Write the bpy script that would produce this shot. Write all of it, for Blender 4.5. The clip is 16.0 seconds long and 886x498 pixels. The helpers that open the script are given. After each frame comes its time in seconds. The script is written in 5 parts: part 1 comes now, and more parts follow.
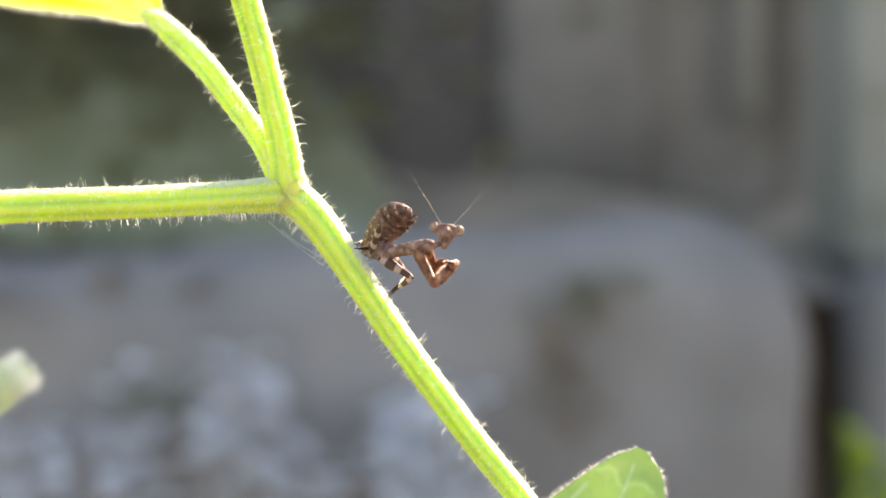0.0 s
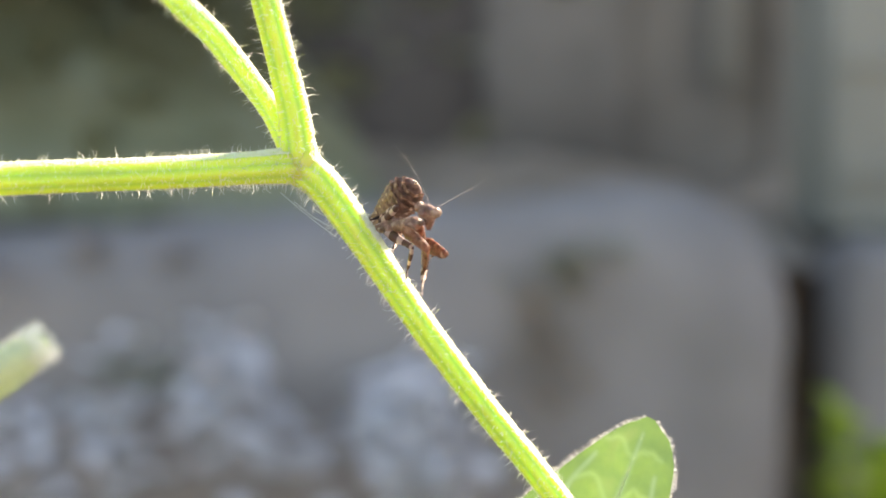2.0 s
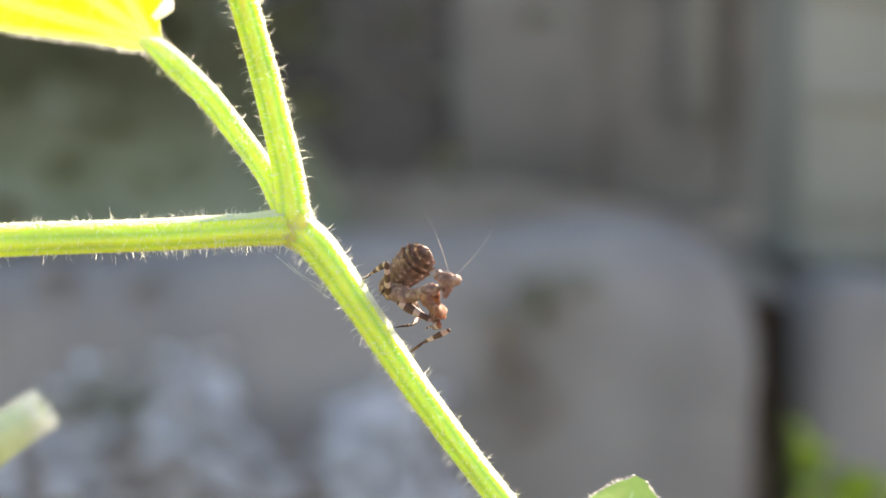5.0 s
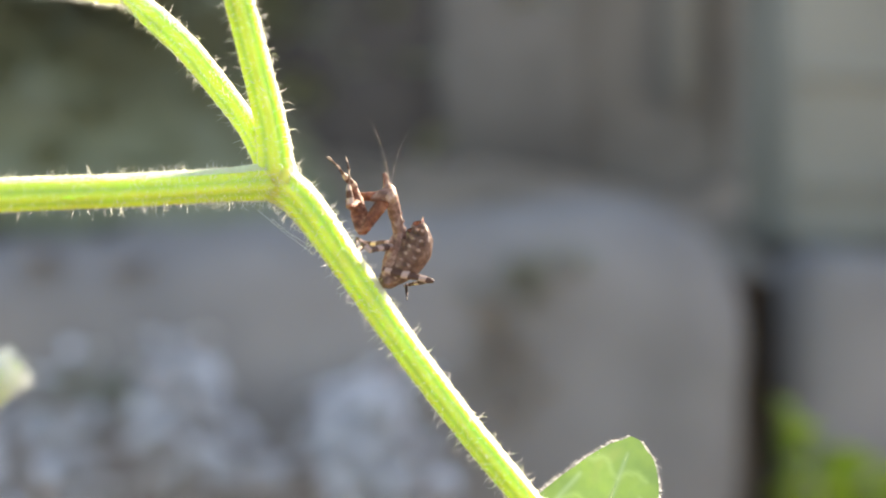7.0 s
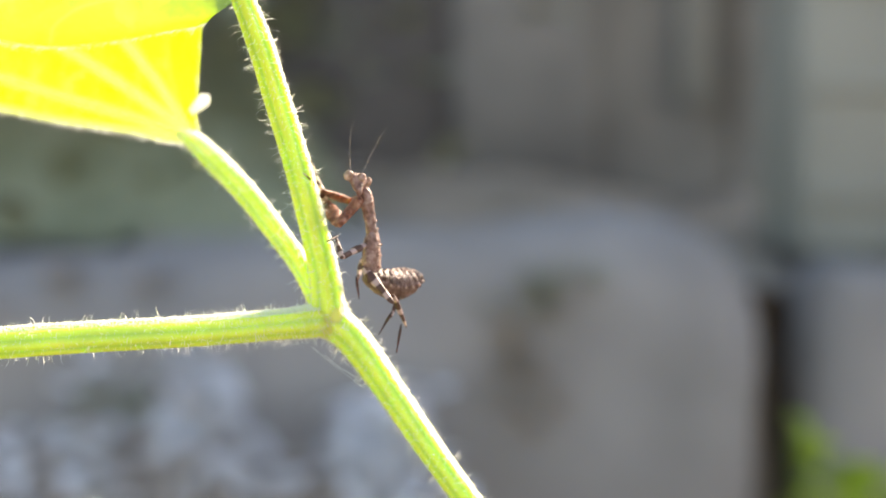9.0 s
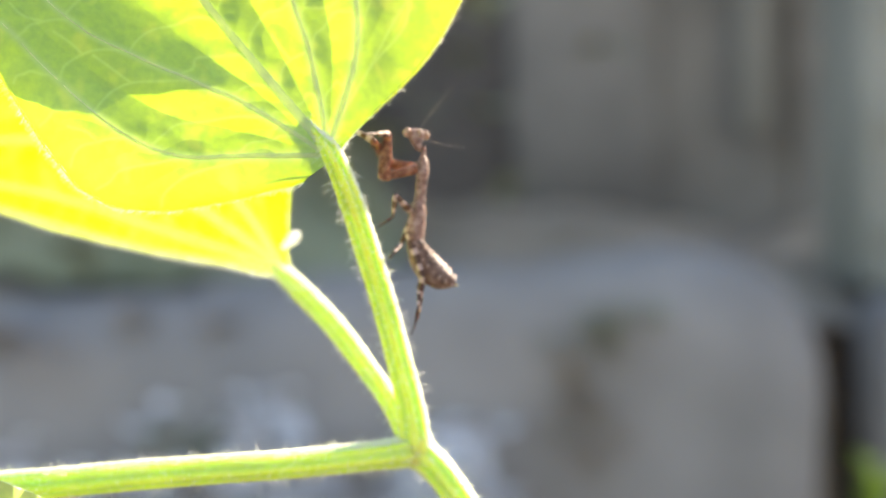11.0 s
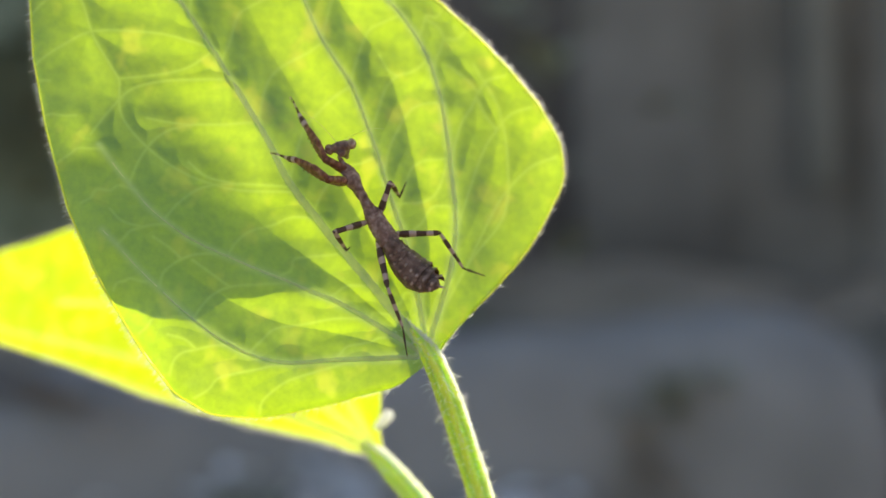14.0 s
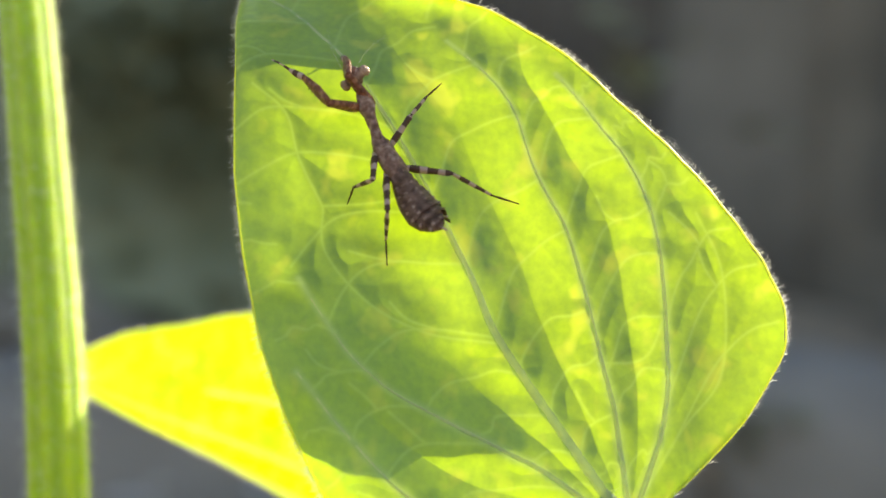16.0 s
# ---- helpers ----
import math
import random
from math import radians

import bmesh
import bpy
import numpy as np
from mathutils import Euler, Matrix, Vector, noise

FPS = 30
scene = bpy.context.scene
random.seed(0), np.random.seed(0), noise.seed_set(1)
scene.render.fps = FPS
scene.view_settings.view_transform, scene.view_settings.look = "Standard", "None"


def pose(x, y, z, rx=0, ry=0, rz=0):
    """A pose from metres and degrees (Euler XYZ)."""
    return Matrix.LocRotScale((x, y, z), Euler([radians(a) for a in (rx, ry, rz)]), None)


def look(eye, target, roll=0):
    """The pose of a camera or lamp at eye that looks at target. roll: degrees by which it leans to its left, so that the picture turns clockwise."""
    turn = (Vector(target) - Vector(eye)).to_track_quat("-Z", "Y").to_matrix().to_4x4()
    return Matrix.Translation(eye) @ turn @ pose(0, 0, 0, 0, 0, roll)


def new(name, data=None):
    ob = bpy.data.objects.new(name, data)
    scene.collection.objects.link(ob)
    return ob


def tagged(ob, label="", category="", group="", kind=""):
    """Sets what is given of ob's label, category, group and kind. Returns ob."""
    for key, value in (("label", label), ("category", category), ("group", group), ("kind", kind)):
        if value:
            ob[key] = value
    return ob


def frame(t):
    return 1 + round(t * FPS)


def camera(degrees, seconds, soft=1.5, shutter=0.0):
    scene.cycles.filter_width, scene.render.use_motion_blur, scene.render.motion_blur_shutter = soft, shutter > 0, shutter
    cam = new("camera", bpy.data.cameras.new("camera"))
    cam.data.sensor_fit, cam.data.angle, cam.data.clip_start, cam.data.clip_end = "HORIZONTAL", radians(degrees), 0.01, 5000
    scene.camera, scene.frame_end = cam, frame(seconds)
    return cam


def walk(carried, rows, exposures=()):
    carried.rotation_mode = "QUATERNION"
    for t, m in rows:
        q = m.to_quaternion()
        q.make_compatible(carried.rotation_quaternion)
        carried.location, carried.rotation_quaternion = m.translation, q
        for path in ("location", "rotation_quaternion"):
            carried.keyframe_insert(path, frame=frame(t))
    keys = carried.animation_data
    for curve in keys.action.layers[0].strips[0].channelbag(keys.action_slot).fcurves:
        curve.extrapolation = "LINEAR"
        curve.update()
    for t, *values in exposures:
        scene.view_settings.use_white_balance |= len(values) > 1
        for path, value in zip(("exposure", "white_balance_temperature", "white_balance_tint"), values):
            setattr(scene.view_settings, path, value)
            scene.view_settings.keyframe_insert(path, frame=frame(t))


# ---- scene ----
# The plant stands 0.6 m above the ground; lengths below are in millimetres about (0, 0, 0.6 m).


def mm(x, y, z):
    return Vector((x / 1000, y / 1000, 0.6 + z / 1000))


cam = camera(38.0, 16.0, soft=1.5, shutter=0.0)
cam.data.dof.use_dof = True
cam.data.dof.focus_distance = 0.100
cam.data.dof.aperture_fstop = 16.0

# seconds; x, y, z in mm; yaw, pitch, roll in degrees
PATH = [
    (0.0, 0.00, -100.00, -0.00, -0.00, -0.00, 0.00),
    (0.5, 0.63, -99.17, -1.07, 0.35, -0.85, 0.45),
    (1.0, -1.66, -99.37, -0.72, -0.84, -1.64, -0.09),
    (1.5, -3.25, -99.73, 0.77, -0.94, -1.64, -0.20),
    (2.0, -2.62, -100.12, -0.02, -0.97, -1.28, 0.08),
    (2.5, -0.21, -97.93, -0.76, -0.89, -1.25, 0.94),
    (3.0, -1.11, -96.10, 0.05, -0.78, -1.43, 0.56),
    (3.5, -3.01, -93.56, 1.21, -0.89, -1.73, -0.40),
    (4.0, -5.58, -95.30, 2.72, -1.60, -0.88, 0.16),
    (4.4, -6.60, -97.75, 2.44, -1.59, -0.18, 0.37),
    (4.5, -6.34, -98.37, 2.22, -2.04, -0.26, 0.46),
    (5.0, -4.57, -100.71, 2.84, -2.38, -0.15, -0.19),
    (5.2, -3.20, -99.59, 1.59, -2.68, -0.61, 0.12),
    (7.3, -5.42, -97.44, 0.01, -2.98, -0.92, 0.26),
    (7.5, -6.45, -97.21, -0.56, -2.78, -1.00, 0.19),
    (8.0, -7.62, -97.60, 4.53, -2.77, -0.92, -0.83),
    (8.2, -6.91, -99.16, 6.20, -2.75, -0.86, -0.53),
    (10.3, -8.70, -110.44, 16.55, -1.07, -1.10, 1.74),
    (10.5, -9.45, -109.65, 16.31, -0.04, -0.13, 1.31),
    (11.0, -8.93, -112.89, 21.42, 0.23, 0.23, 0.85),
    (11.5, -7.20, -112.32, 25.55, 0.50, 0.74, 1.16),
    (12.0, -6.12, -111.05, 26.34, 0.74, 1.37, 1.51),
    (12.5, -7.03, -110.46, 27.36, 0.99, 1.39, 0.40),
    (13.0, -11.19, -109.80, 33.36, 1.56, 1.16, 0.83),
    (13.5, -11.79, -111.96, 36.10, 2.76, 1.60, -0.09),
    (14.0, -11.98, -111.26, 34.26, 2.93, 2.24, 0.85),
    (14.5, -18.72, -107.90, 39.59, 4.12, 1.41, -1.57),
    (15.0, -23.36, -106.54, 43.84, 4.69, 1.03, -2.97),
    (15.5, -25.27, -104.88, 44.69, 4.91, 1.21, -3.60),
    (16.0, -24.27, -105.02, 47.01, 5.63, 1.77, -4.05),
]
walk(cam, [(t, pose(x / 1000, y / 1000, 0.6 + z / 1000, 90 + p, r, w)) for t, x, y, z, w, p, r in PATH],
     exposures=[(0.0, 1.5, 8000, 16), (8.2, 1.55, 8000, 16), (10.3, 1.6, 7800, 14), (11.0, 1.58, 7750, 14), (12.5, 1.05, 7700, 14), (13.0, 0.88, 7500, 14), (14.0, 0.62, 7300, 13), (14.5, 0.74, 7450, 11), (15.0, 0.80, 7900, 9), (16.0, 0.76, 7900, 9)])

# ---- light ----
SUN_TO = Vector((0.52, 0.63, 0.57)).normalized()
world = bpy.data.worlds.new("world")
scene.world = world
world.use_nodes = True
wn = world.node_tree.nodes
wl = world.node_tree.links
sky = wn.new("ShaderNodeTexSky")
sky.sky_type = "NISHITA"
sky.sun_disc = False
sky.sun_elevation = math.asin(SUN_TO.z)
sky.sun_rotation = math.atan2(SUN_TO.x, SUN_TO.y)
wl.new(sky.outputs["Color"], wn["Background"].inputs["Color"])
wn["Background"].inputs["Strength"].default_value = 0.13
sun = new("sun", bpy.data.lights.new("sun", "SUN"))
sun.data.energy = 5.0
sun.data.angle = radians(0.53)
sun.data.color = (1.0, 0.95, 0.86)
sun.matrix_world = look(SUN_TO * 5, (0, 0, 0))
scene.view_settings.exposure = 0.0


# ---- materials ----
def node_material(name, rough=0.6):
    m = bpy.data.materials.new(name)
    m.use_nodes = True
    n = m.node_tree.nodes
    b = n["Principled BSDF"]
    b.inputs["Roughness"].default_value = rough
    return m, n, m.node_tree.links, b


def noise_ramp(n, l, scale, stops, detail=4.0, coord="Object"):
    tc = n.new("ShaderNodeTexCoord")
    tx = n.new("ShaderNodeTexNoise")
    tx.inputs["Scale"].default_value = scale
    tx.inputs["Detail"].default_value = detail
    l.new(tc.outputs[coord], tx.inputs["Vector"])
    r = n.new("ShaderNodeValToRGB")
    e = r.color_ramp.elements
    e[0].position, e[0].color = stops[0][0], (*stops[0][1], 1)
    e[1].position, e[1].color = stops[-1][0], (*stops[-1][1], 1)
    for p, c in stops[1:-1]:
        k = e.new(p)
        k.color = (*c, 1)
    l.new(tx.outputs["Fac"], r.inputs["Fac"])
    return tx, r


def bump(n, l, source, target, strength, distance):
    b = n.new("ShaderNodeBump")
    b.inputs["Strength"].default_value = strength
    b.inputs["Distance"].default_value = distance
    l.new(source, b.inputs["Height"])
    l.new(b.outputs["Normal"], target)


def mottled(name, scale, stops, rough, bump_scale, bump_depth, detail=5.0):
    m, n, l, b = node_material(name, rough)
    tx, r = noise_ramp(n, l, scale, stops, detail)
    l.new(r.outputs["Color"], b.inputs["Base Color"])
    tx2, _ = noise_ramp(n, l, bump_scale, [(0.3, (0, 0, 0)), (0.7, (1, 1, 1))], 6.0)
    bump(n, l, tx2.outputs["Fac"], b.inputs["Normal"], 0.8, bump_depth)
    return m


def leaf_material(name, body, through_colour, share, net_share=0.55):
    """Leaf tissue that lets light through: paler net of veins, duller main veins, small translucent specks."""
    m, n, l, b = node_material(name, 0.40)
    b.inputs["Specular IOR Level"].default_value = 0.5
    net = n.new("ShaderNodeAttribute")
    net.attribute_name = "net"
    main = n.new("ShaderNodeAttribute")
    main.attribute_name = "main"

    def blend(c1, c2, fac_socket, k):
        f = n.new("ShaderNodeMath")
        f.operation = "MULTIPLY"
        f.inputs[1].default_value = k
        l.new(fac_socket, f.inputs[0])
        x = n.new("ShaderNodeMixRGB")
        l.new(f.outputs[0], x.inputs["Fac"])
        l.new(c1, x.inputs["Color1"])
        x.inputs["Color2"].default_value = (*c2, 1)
        return x.outputs["Color"]

    tx, r = noise_ramp(n, l, 150, [(0.25, [c * 0.80 for c in body]), (0.55, body), (0.8, [min(1, c * 1.22) for c in body])], 6.0)
    col = blend(r.outputs["Color"], [min(1, c * 1.5 + 0.06) for c in body], net.outputs["Fac"], net_share)
    col = blend(col, [c * 1.3 + 0.10 for c in body], main.outputs["Fac"], 0.6)
    l.new(col, b.inputs["Base Color"])
    tx2, r2 = noise_ramp(n, l, 95, [(0.22, [c * 0.70 for c in through_colour]), (0.5, through_colour), (0.78, [min(1, c * 1.22 + 0.01) for c in through_colour])], 5.0)
    fine, rf = noise_ramp(n, l, 1300, [(0.3, (0.80, 0.84, 0.8)), (0.7, (1.12, 1.08, 1.0))], 3.0)
    grain = n.new("ShaderNodeMixRGB")
    grain.blend_type = "MULTIPLY"
    grain.inputs["Fac"].default_value = 1.0
    l.new(r2.outputs["Color"], grain.inputs["Color1"])
    l.new(rf.outputs["Color"], grain.inputs["Color2"])
    tr = n.new("ShaderNodeBsdfTranslucent")
    sp, rs = noise_ramp(n, l, 360, [(0.58, (0, 0, 0)), (0.70, (1, 1, 1))], 2.0)
    col = blend(grain.outputs["Color"], (min(1, through_colour[0] * 1.6), min(1, through_colour[1] * 1.28), through_colour[2] + 0.05), rs.outputs["Color"], 0.85)
    col = blend(col, (min(1, through_colour[0] * 1.4), min(1, through_colour[1] * 1.25), through_colour[2] + 0.07), net.outputs["Fac"], net_share)
    col = blend(col, (min(1, through_colour[0] * 1.15), through_colour[1], through_colour[2] + 0.18), main.outputs["Fac"], 0.8)
    l.new(col, tr.inputs["Color"])
    bump(n, l, tx.outputs["Fac"], b.inputs["Normal"], 0.2, 0.0004)
    mx = n.new("ShaderNodeMixShader")
    mx.inputs["Fac"].default_value = share
    l.new(b.outputs[0], mx.inputs[1])
    l.new(tr.outputs[0], mx.inputs[2])
    l.new(mx.outputs[0], n["Material Output"].inputs["Surface"])
    return m


def stem_material(name, colour, radius, downy=0.10):
    m, n, l, b = node_material(name, 0.4)
    tx, r = noise_ramp(n, l, 400, [(0.3, [c * 0.92 for c in colour]), (0.7, [min(1, c * 1.12) for c in colour])], 4.0)
    groove = n.new("ShaderNodeAttribute")
    groove.attribute_name = "groove"
    dull = n.new("ShaderNodeMixRGB")
    dull.blend_type = "MULTIPLY"
    dull.inputs["Color2"].default_value = (0.68, 0.83, 0.35, 1)
    l.new(groove.outputs["Fac"], dull.inputs["Fac"])
    l.new(r.outputs["Color"], dull.inputs["Color1"])
    l.new(dull.outputs["Color"], b.inputs["Base Color"])
    b.inputs["Specular IOR Level"].default_value = 0.5
    b.inputs["Coat Weight"].default_value = 3 * downy
    b.inputs["Coat Roughness"].default_value = 0.55
    b.inputs["Sheen Weight"].default_value = 0.2
    b.inputs["Sheen Roughness"].default_value = 0.4
    b.inputs["Subsurface Weight"].default_value = 1.0
    b.inputs["Subsurface Radius"].default_value = (0.9, 1.1, 0.06)
    b.inputs["Subsurface Scale"].default_value = radius
    tx2, _ = noise_ramp(n, l, 2500, [(0.3, (0, 0, 0)), (0.7, (1, 1, 1))], 4.0)
    bump(n, l, tx2.outputs["Fac"], b.inputs["Normal"], 0.4, 0.0001)
    # thin whitish down over the skin
    down = n.new("ShaderNodeBsdfPrincipled")
    down.inputs["Base Color"].default_value = (0.93, 0.95, 0.90, 1)
    down.inputs["Roughness"].default_value = 0.8
    down.inputs["Subsurface Weight"].default_value = 1.0
    down.inputs["Subsurface Radius"].default_value = (1.0, 1.0, 1.0)
    down.inputs["Subsurface Scale"].default_value = 0.00025
    mx = n.new("ShaderNodeMixShader")
    mx.inputs["Fac"].default_value = downy
    l.new(b.outputs[0], mx.inputs[1])
    l.new(down.outputs[0], mx.inputs[2])
    l.new(mx.outputs[0], n["Material Output"].inputs["Surface"])
    return m


def hair_material(name, colour):
    m, n, l, b = node_material(name, 0.35)
    b.inputs["Base Color"].default_value = (*colour, 1)
    tr = n.new("ShaderNodeBsdfTranslucent")
    tr.inputs["Color"].default_value = (*colour, 1)
    mx = n.new("ShaderNodeMixShader")
    mx.inputs["Fac"].default_value = 0.65
    l.new(b.outputs[0], mx.inputs[1])
    l.new(tr.outputs[0], mx.inputs[2])
    l.new(mx.outputs[0], n["Material Output"].inputs["Surface"])
    return m


M_LEAF = leaf_material("leaf_tissue", (0.215, 0.385, 0.24), (0.55, 0.82, 0.0), 0.53, 0.39)
M_LEAF_THIN = leaf_material("thin_leaf_tissue", (0.31, 0.43, 0.14), (0.63, 0.85, 0.0), 0.60, 0.35)
M_LEAF_PALE = leaf_material("pale_leaf_tissue", (0.24, 0.38, 0.15), (0.20, 0.36, 0.07), 0.35)
# dark tissue that passes little sun, for the added shading leaves
M_LEAF_CASTER = leaf_material("shade_caster_tissue", (0.10, 0.17, 0.07), (0.06, 0.13, 0.02), 0.2)
M_LEAF_YOUNG = leaf_material("young_leaf_tissue", (0.80, 0.87, 0.70), (0.82, 0.95, 0.50), 0.46)
M_BRACT = leaf_material("bract_tissue", (0.42, 0.50, 0.24), (0.66, 0.80, 0.22), 0.5)
M_VEIN = leaf_material("vein_tissue", (0.56, 0.69, 0.45), (0.98, 1.0, 0.40), 0.50)
M_STEM = stem_material("stem_tissue", (0.73, 0.92, 0.008), 0.0011)
# main stem: darker and less downy than the side stems
M_STALK = stem_material("main_stem_tissue", (0.56, 0.76, 0.012), 0.0008, 0.03)
M_NODE = stem_material("node_tissue", (0.80, 0.88, 0.03), 0.0018)
M_HAIR = hair_material("plant_hair", (0.98, 0.99, 0.96))
M_STONE = mottled("grey_stone", 9, [(0.25, (0.205, 0.197, 0.190)), (0.5, (0.285, 0.274, 0.263)), (0.75, (0.37, 0.353, 0.336))], 0.9, 60, 0.004)
M_SOIL = mottled("brown_soil", 14, [(0.25, (0.07, 0.055, 0.045)), (0.5, (0.16, 0.125, 0.10)), (0.75, (0.26, 0.20, 0.16))], 0.95, 80, 0.006)
M_BANK = mottled("litter_covered_soil", 11, [(0.25, (0.22, 0.19, 0.15)), (0.5, (0.35, 0.30, 0.24)), (0.75, (0.48, 0.41, 0.33))], 0.95, 80, 0.006)
M_MOSS = mottled("green_moss", 12, [(0.25, (0.20, 0.22, 0.13)), (0.5, (0.28, 0.30, 0.19)), (0.75, (0.36, 0.375, 0.26))], 0.95, 90, 0.006)
M_BOARD = mottled("dark_board", 7, [(0.25, (0.14, 0.129, 0.116)), (0.5, (0.225, 0.208, 0.188)), (0.75, (0.33, 0.303, 0.273))], 0.85, 40, 0.003)
# darker board colour; on the footing it stands for the gap's shade
M_BOARD_DARKER = mottled("darker_board", 7, [(0.25, (0.08, 0.070, 0.061)), (0.5, (0.135, 0.118, 0.105)), (0.75, (0.21, 0.185, 0.165))], 0.85, 40, 0.003)
M_BATTEN = mottled("weathered_batten", 6, [(0.25, (0.17, 0.165, 0.145)), (0.75, (0.27, 0.26, 0.23))], 0.85, 50, 0.002)
M_POST = mottled("grey_post", 6, [(0.25, (0.22, 0.225, 0.193)), (0.75, (0.335, 0.34, 0.293))], 0.8, 50, 0.002)
M_DRY = mottled("dry_straw", 60, [(0.25, (0.26, 0.195, 0.145)), (0.75, (0.48, 0.38, 0.29))], 0.9, 200, 0.001)
M_WEED = leaf_material("weed_leaf", (0.36, 0.50, 0.07), (0.55, 0.72, 0.06), 0.6)
# matt near-white that stands for sky glints on glossy leaves
M_GLINT = mottled("glint_pale_leaf", 40, [(0.25, (0.76, 0.77, 0.79)), (0.75, (0.90, 0.90, 0.90))], 0.95, 200, 0.001)


# ---- building tools ----
def part(name, verts, faces, material, parent=None, label="", kind="", smooth=True, origin=None):
    """One mesh object; verts are world places, kept relative to the top thing's place."""
    me = bpy.data.meshes.new(name)
    top = parent
    while top is not None and top.parent is not None:
        top = top.parent
    o = Vector(top.location) if top is not None else Vector(origin or (0, 0, 0))
    me.from_pydata([Vector(v) - o for v in verts], [], faces)
    if smooth:
        me.polygons.foreach_set("use_smooth", [True] * len(me.polygons))
    me.materials.append(material)
    ob = new(name, me)
    if parent is not None:
        ob.parent = parent
    else:
        ob.location = o
    return tagged(ob, label=label, kind=kind)


def thing(name, place, label, category, group="", kind=""):
    ob = new(name)
    ob.location = place
    ob.empty_display_size = 0.01
    return tagged(ob, label, category, group, kind)


def spline(points, steps):
    """A smooth line through the points."""
    p = [Vector(q) for q in points]
    p = [p[0] * 2 - p[1], *p, p[-1] * 2 - p[-2]]
    out = []
    for i in range(1, len(p) - 2):
        for k in range(steps):
            u = k / steps
            a, b, c, d = p[i - 1:i + 3]
            out.append(0.5 * (2 * b + (c - a) * u + (2 * a - 5 * b + 4 * c - d) * u * u + (3 * b - a - 3 * c + d) * u ** 3))
    out.append(p[-2])
    return out


def frames(line):
    side = Vector((0, -1, 0))
    out = []
    for i, q in enumerate(line):
        d = (line[min(i + 1, len(line) - 1)] - line[max(i - 1, 0)]).normalized()
        side = (side - d * side.dot(d)).normalized()
        out.append((q, d, side, d.cross(side)))
    return out


def tube(line, radii, sides=10, ridges=0, depth=0.0, closed=True):
    """Verts and faces of a tube with lengthwise ridges."""
    fr = frames(line)
    verts, faces = [], []
    n = len(fr)
    for i, (q, d, s, t) in enumerate(fr):
        r = np.interp(i / (n - 1), np.linspace(0, 1, len(radii)), radii)
        for k in range(sides):
            a = 2 * math.pi * k / sides
            rr = r * (1 + depth * math.cos(a * ridges)) if ridges else r
            verts.append(q + (s * math.cos(a) + t * math.sin(a)) * rr)
    for i in range(n - 1):
        for k in range(sides):
            k2 = (k + 1) % sides
            faces.append((i * sides + k, i * sides + k2, (i + 1) * sides + k2, (i + 1) * sides + k))
    if closed:
        verts += [fr[0][0], fr[-1][0]]
        c0, c1 = len(verts) - 2, len(verts) - 1
        for k in range(sides):
            k2 = (k + 1) % sides
            faces.append((c0, k2, k))
            faces.append((c1, (n - 1) * sides + k, (n - 1) * sides + k2))
    return verts, faces


def hairs(roots, rng, length, radius=0.000013, droop=0.25, curl=0.3):
    """Fine flattened hairs from (place, direction) roots, bent at half length."""
    verts, faces = [], []
    for q, out in roots:
        L = length * rng.uniform(0.35, 1.25)
        jit = Vector((rng.gauss(0, 1), rng.gauss(0, 1), rng.gauss(0, 1)))
        d = (out + jit * 0.32).normalized()
        e = (d + jit.cross(d) * curl + Vector((0, 0, -droop * rng.random()))).normalized()
        s = jit.cross(d).normalized() * radius
        b = len(verts)
        mid = q + d * L * 0.5
        verts += [q - s * 1.4, q + s * 1.4, mid + s, mid - s, mid + e * L * 0.5]
        faces += [(b, b + 1, b + 2, b + 3), (b + 3, b + 2, b + 4)]
    return verts, faces


def stem_part(name, parent, points, radii, rng, fuzz=70, long_hairs=9, hair_len=0.0010, label="", ridges=6, depth=0.10, skin=None):
    line = spline([mm(*q) for q in points], 14)
    v, f = tube(line, [r / 1000 for r in radii], 42, ridges, depth)
    ob = part(name, v, f, skin or M_STEM, parent, label)
    at = ob.data.attributes.new("groove", "FLOAT", "POINT")
    at.data.foreach_set("value", [max(0.0, -math.cos(2 * math.pi * (k % 42) / 42 * ridges)) ** 1.5 for k in range(len(v))])
    fr = frames(line)
    total = sum((line[i + 1] - line[i]).length for i in range(len(line) - 1)) * 1000

    def root():
        u = rng.random() * (len(fr) - 1)
        i = int(u)
        q, d, s, t = fr[i]
        q = q.lerp(fr[min(i + 1, len(fr) - 1)][0], u - i)
        a = rng.random() * 6.2832
        o = s * math.cos(a) + t * math.sin(a)
        r = np.interp(u / (len(fr) - 1), np.linspace(0, 1, len(radii)), radii) / 1000
        r *= 1 + depth * math.cos(a * ridges)
        return q + o * r * 0.99, o

    if fuzz:
        roots = [root() for _ in range(int(total * fuzz * 5.5))]
        # keep short hairs mainly sunward: their white stands in for the lit strip
        roots = [r for r in roots if r[1].dot(SUN_TO) > 0.1 or rng.random() < 0.06]
        short = hairs(roots, rng, hair_len * 0.24, 0.000024)
        tall = hairs([root() for _ in range(int(total * long_hairs * 2.2))], rng, hair_len * 1.1, 0.000014, curl=0.7)
        b = len(short[0])
        part("hairs", short[0] + tall[0], short[1] + [tuple(k + b for k in q) for q in tall[1]], M_HAIR, ob, "short white downy hairs, thickest on the sun side to whiten the lit strip", kind="stuff")
    return ob


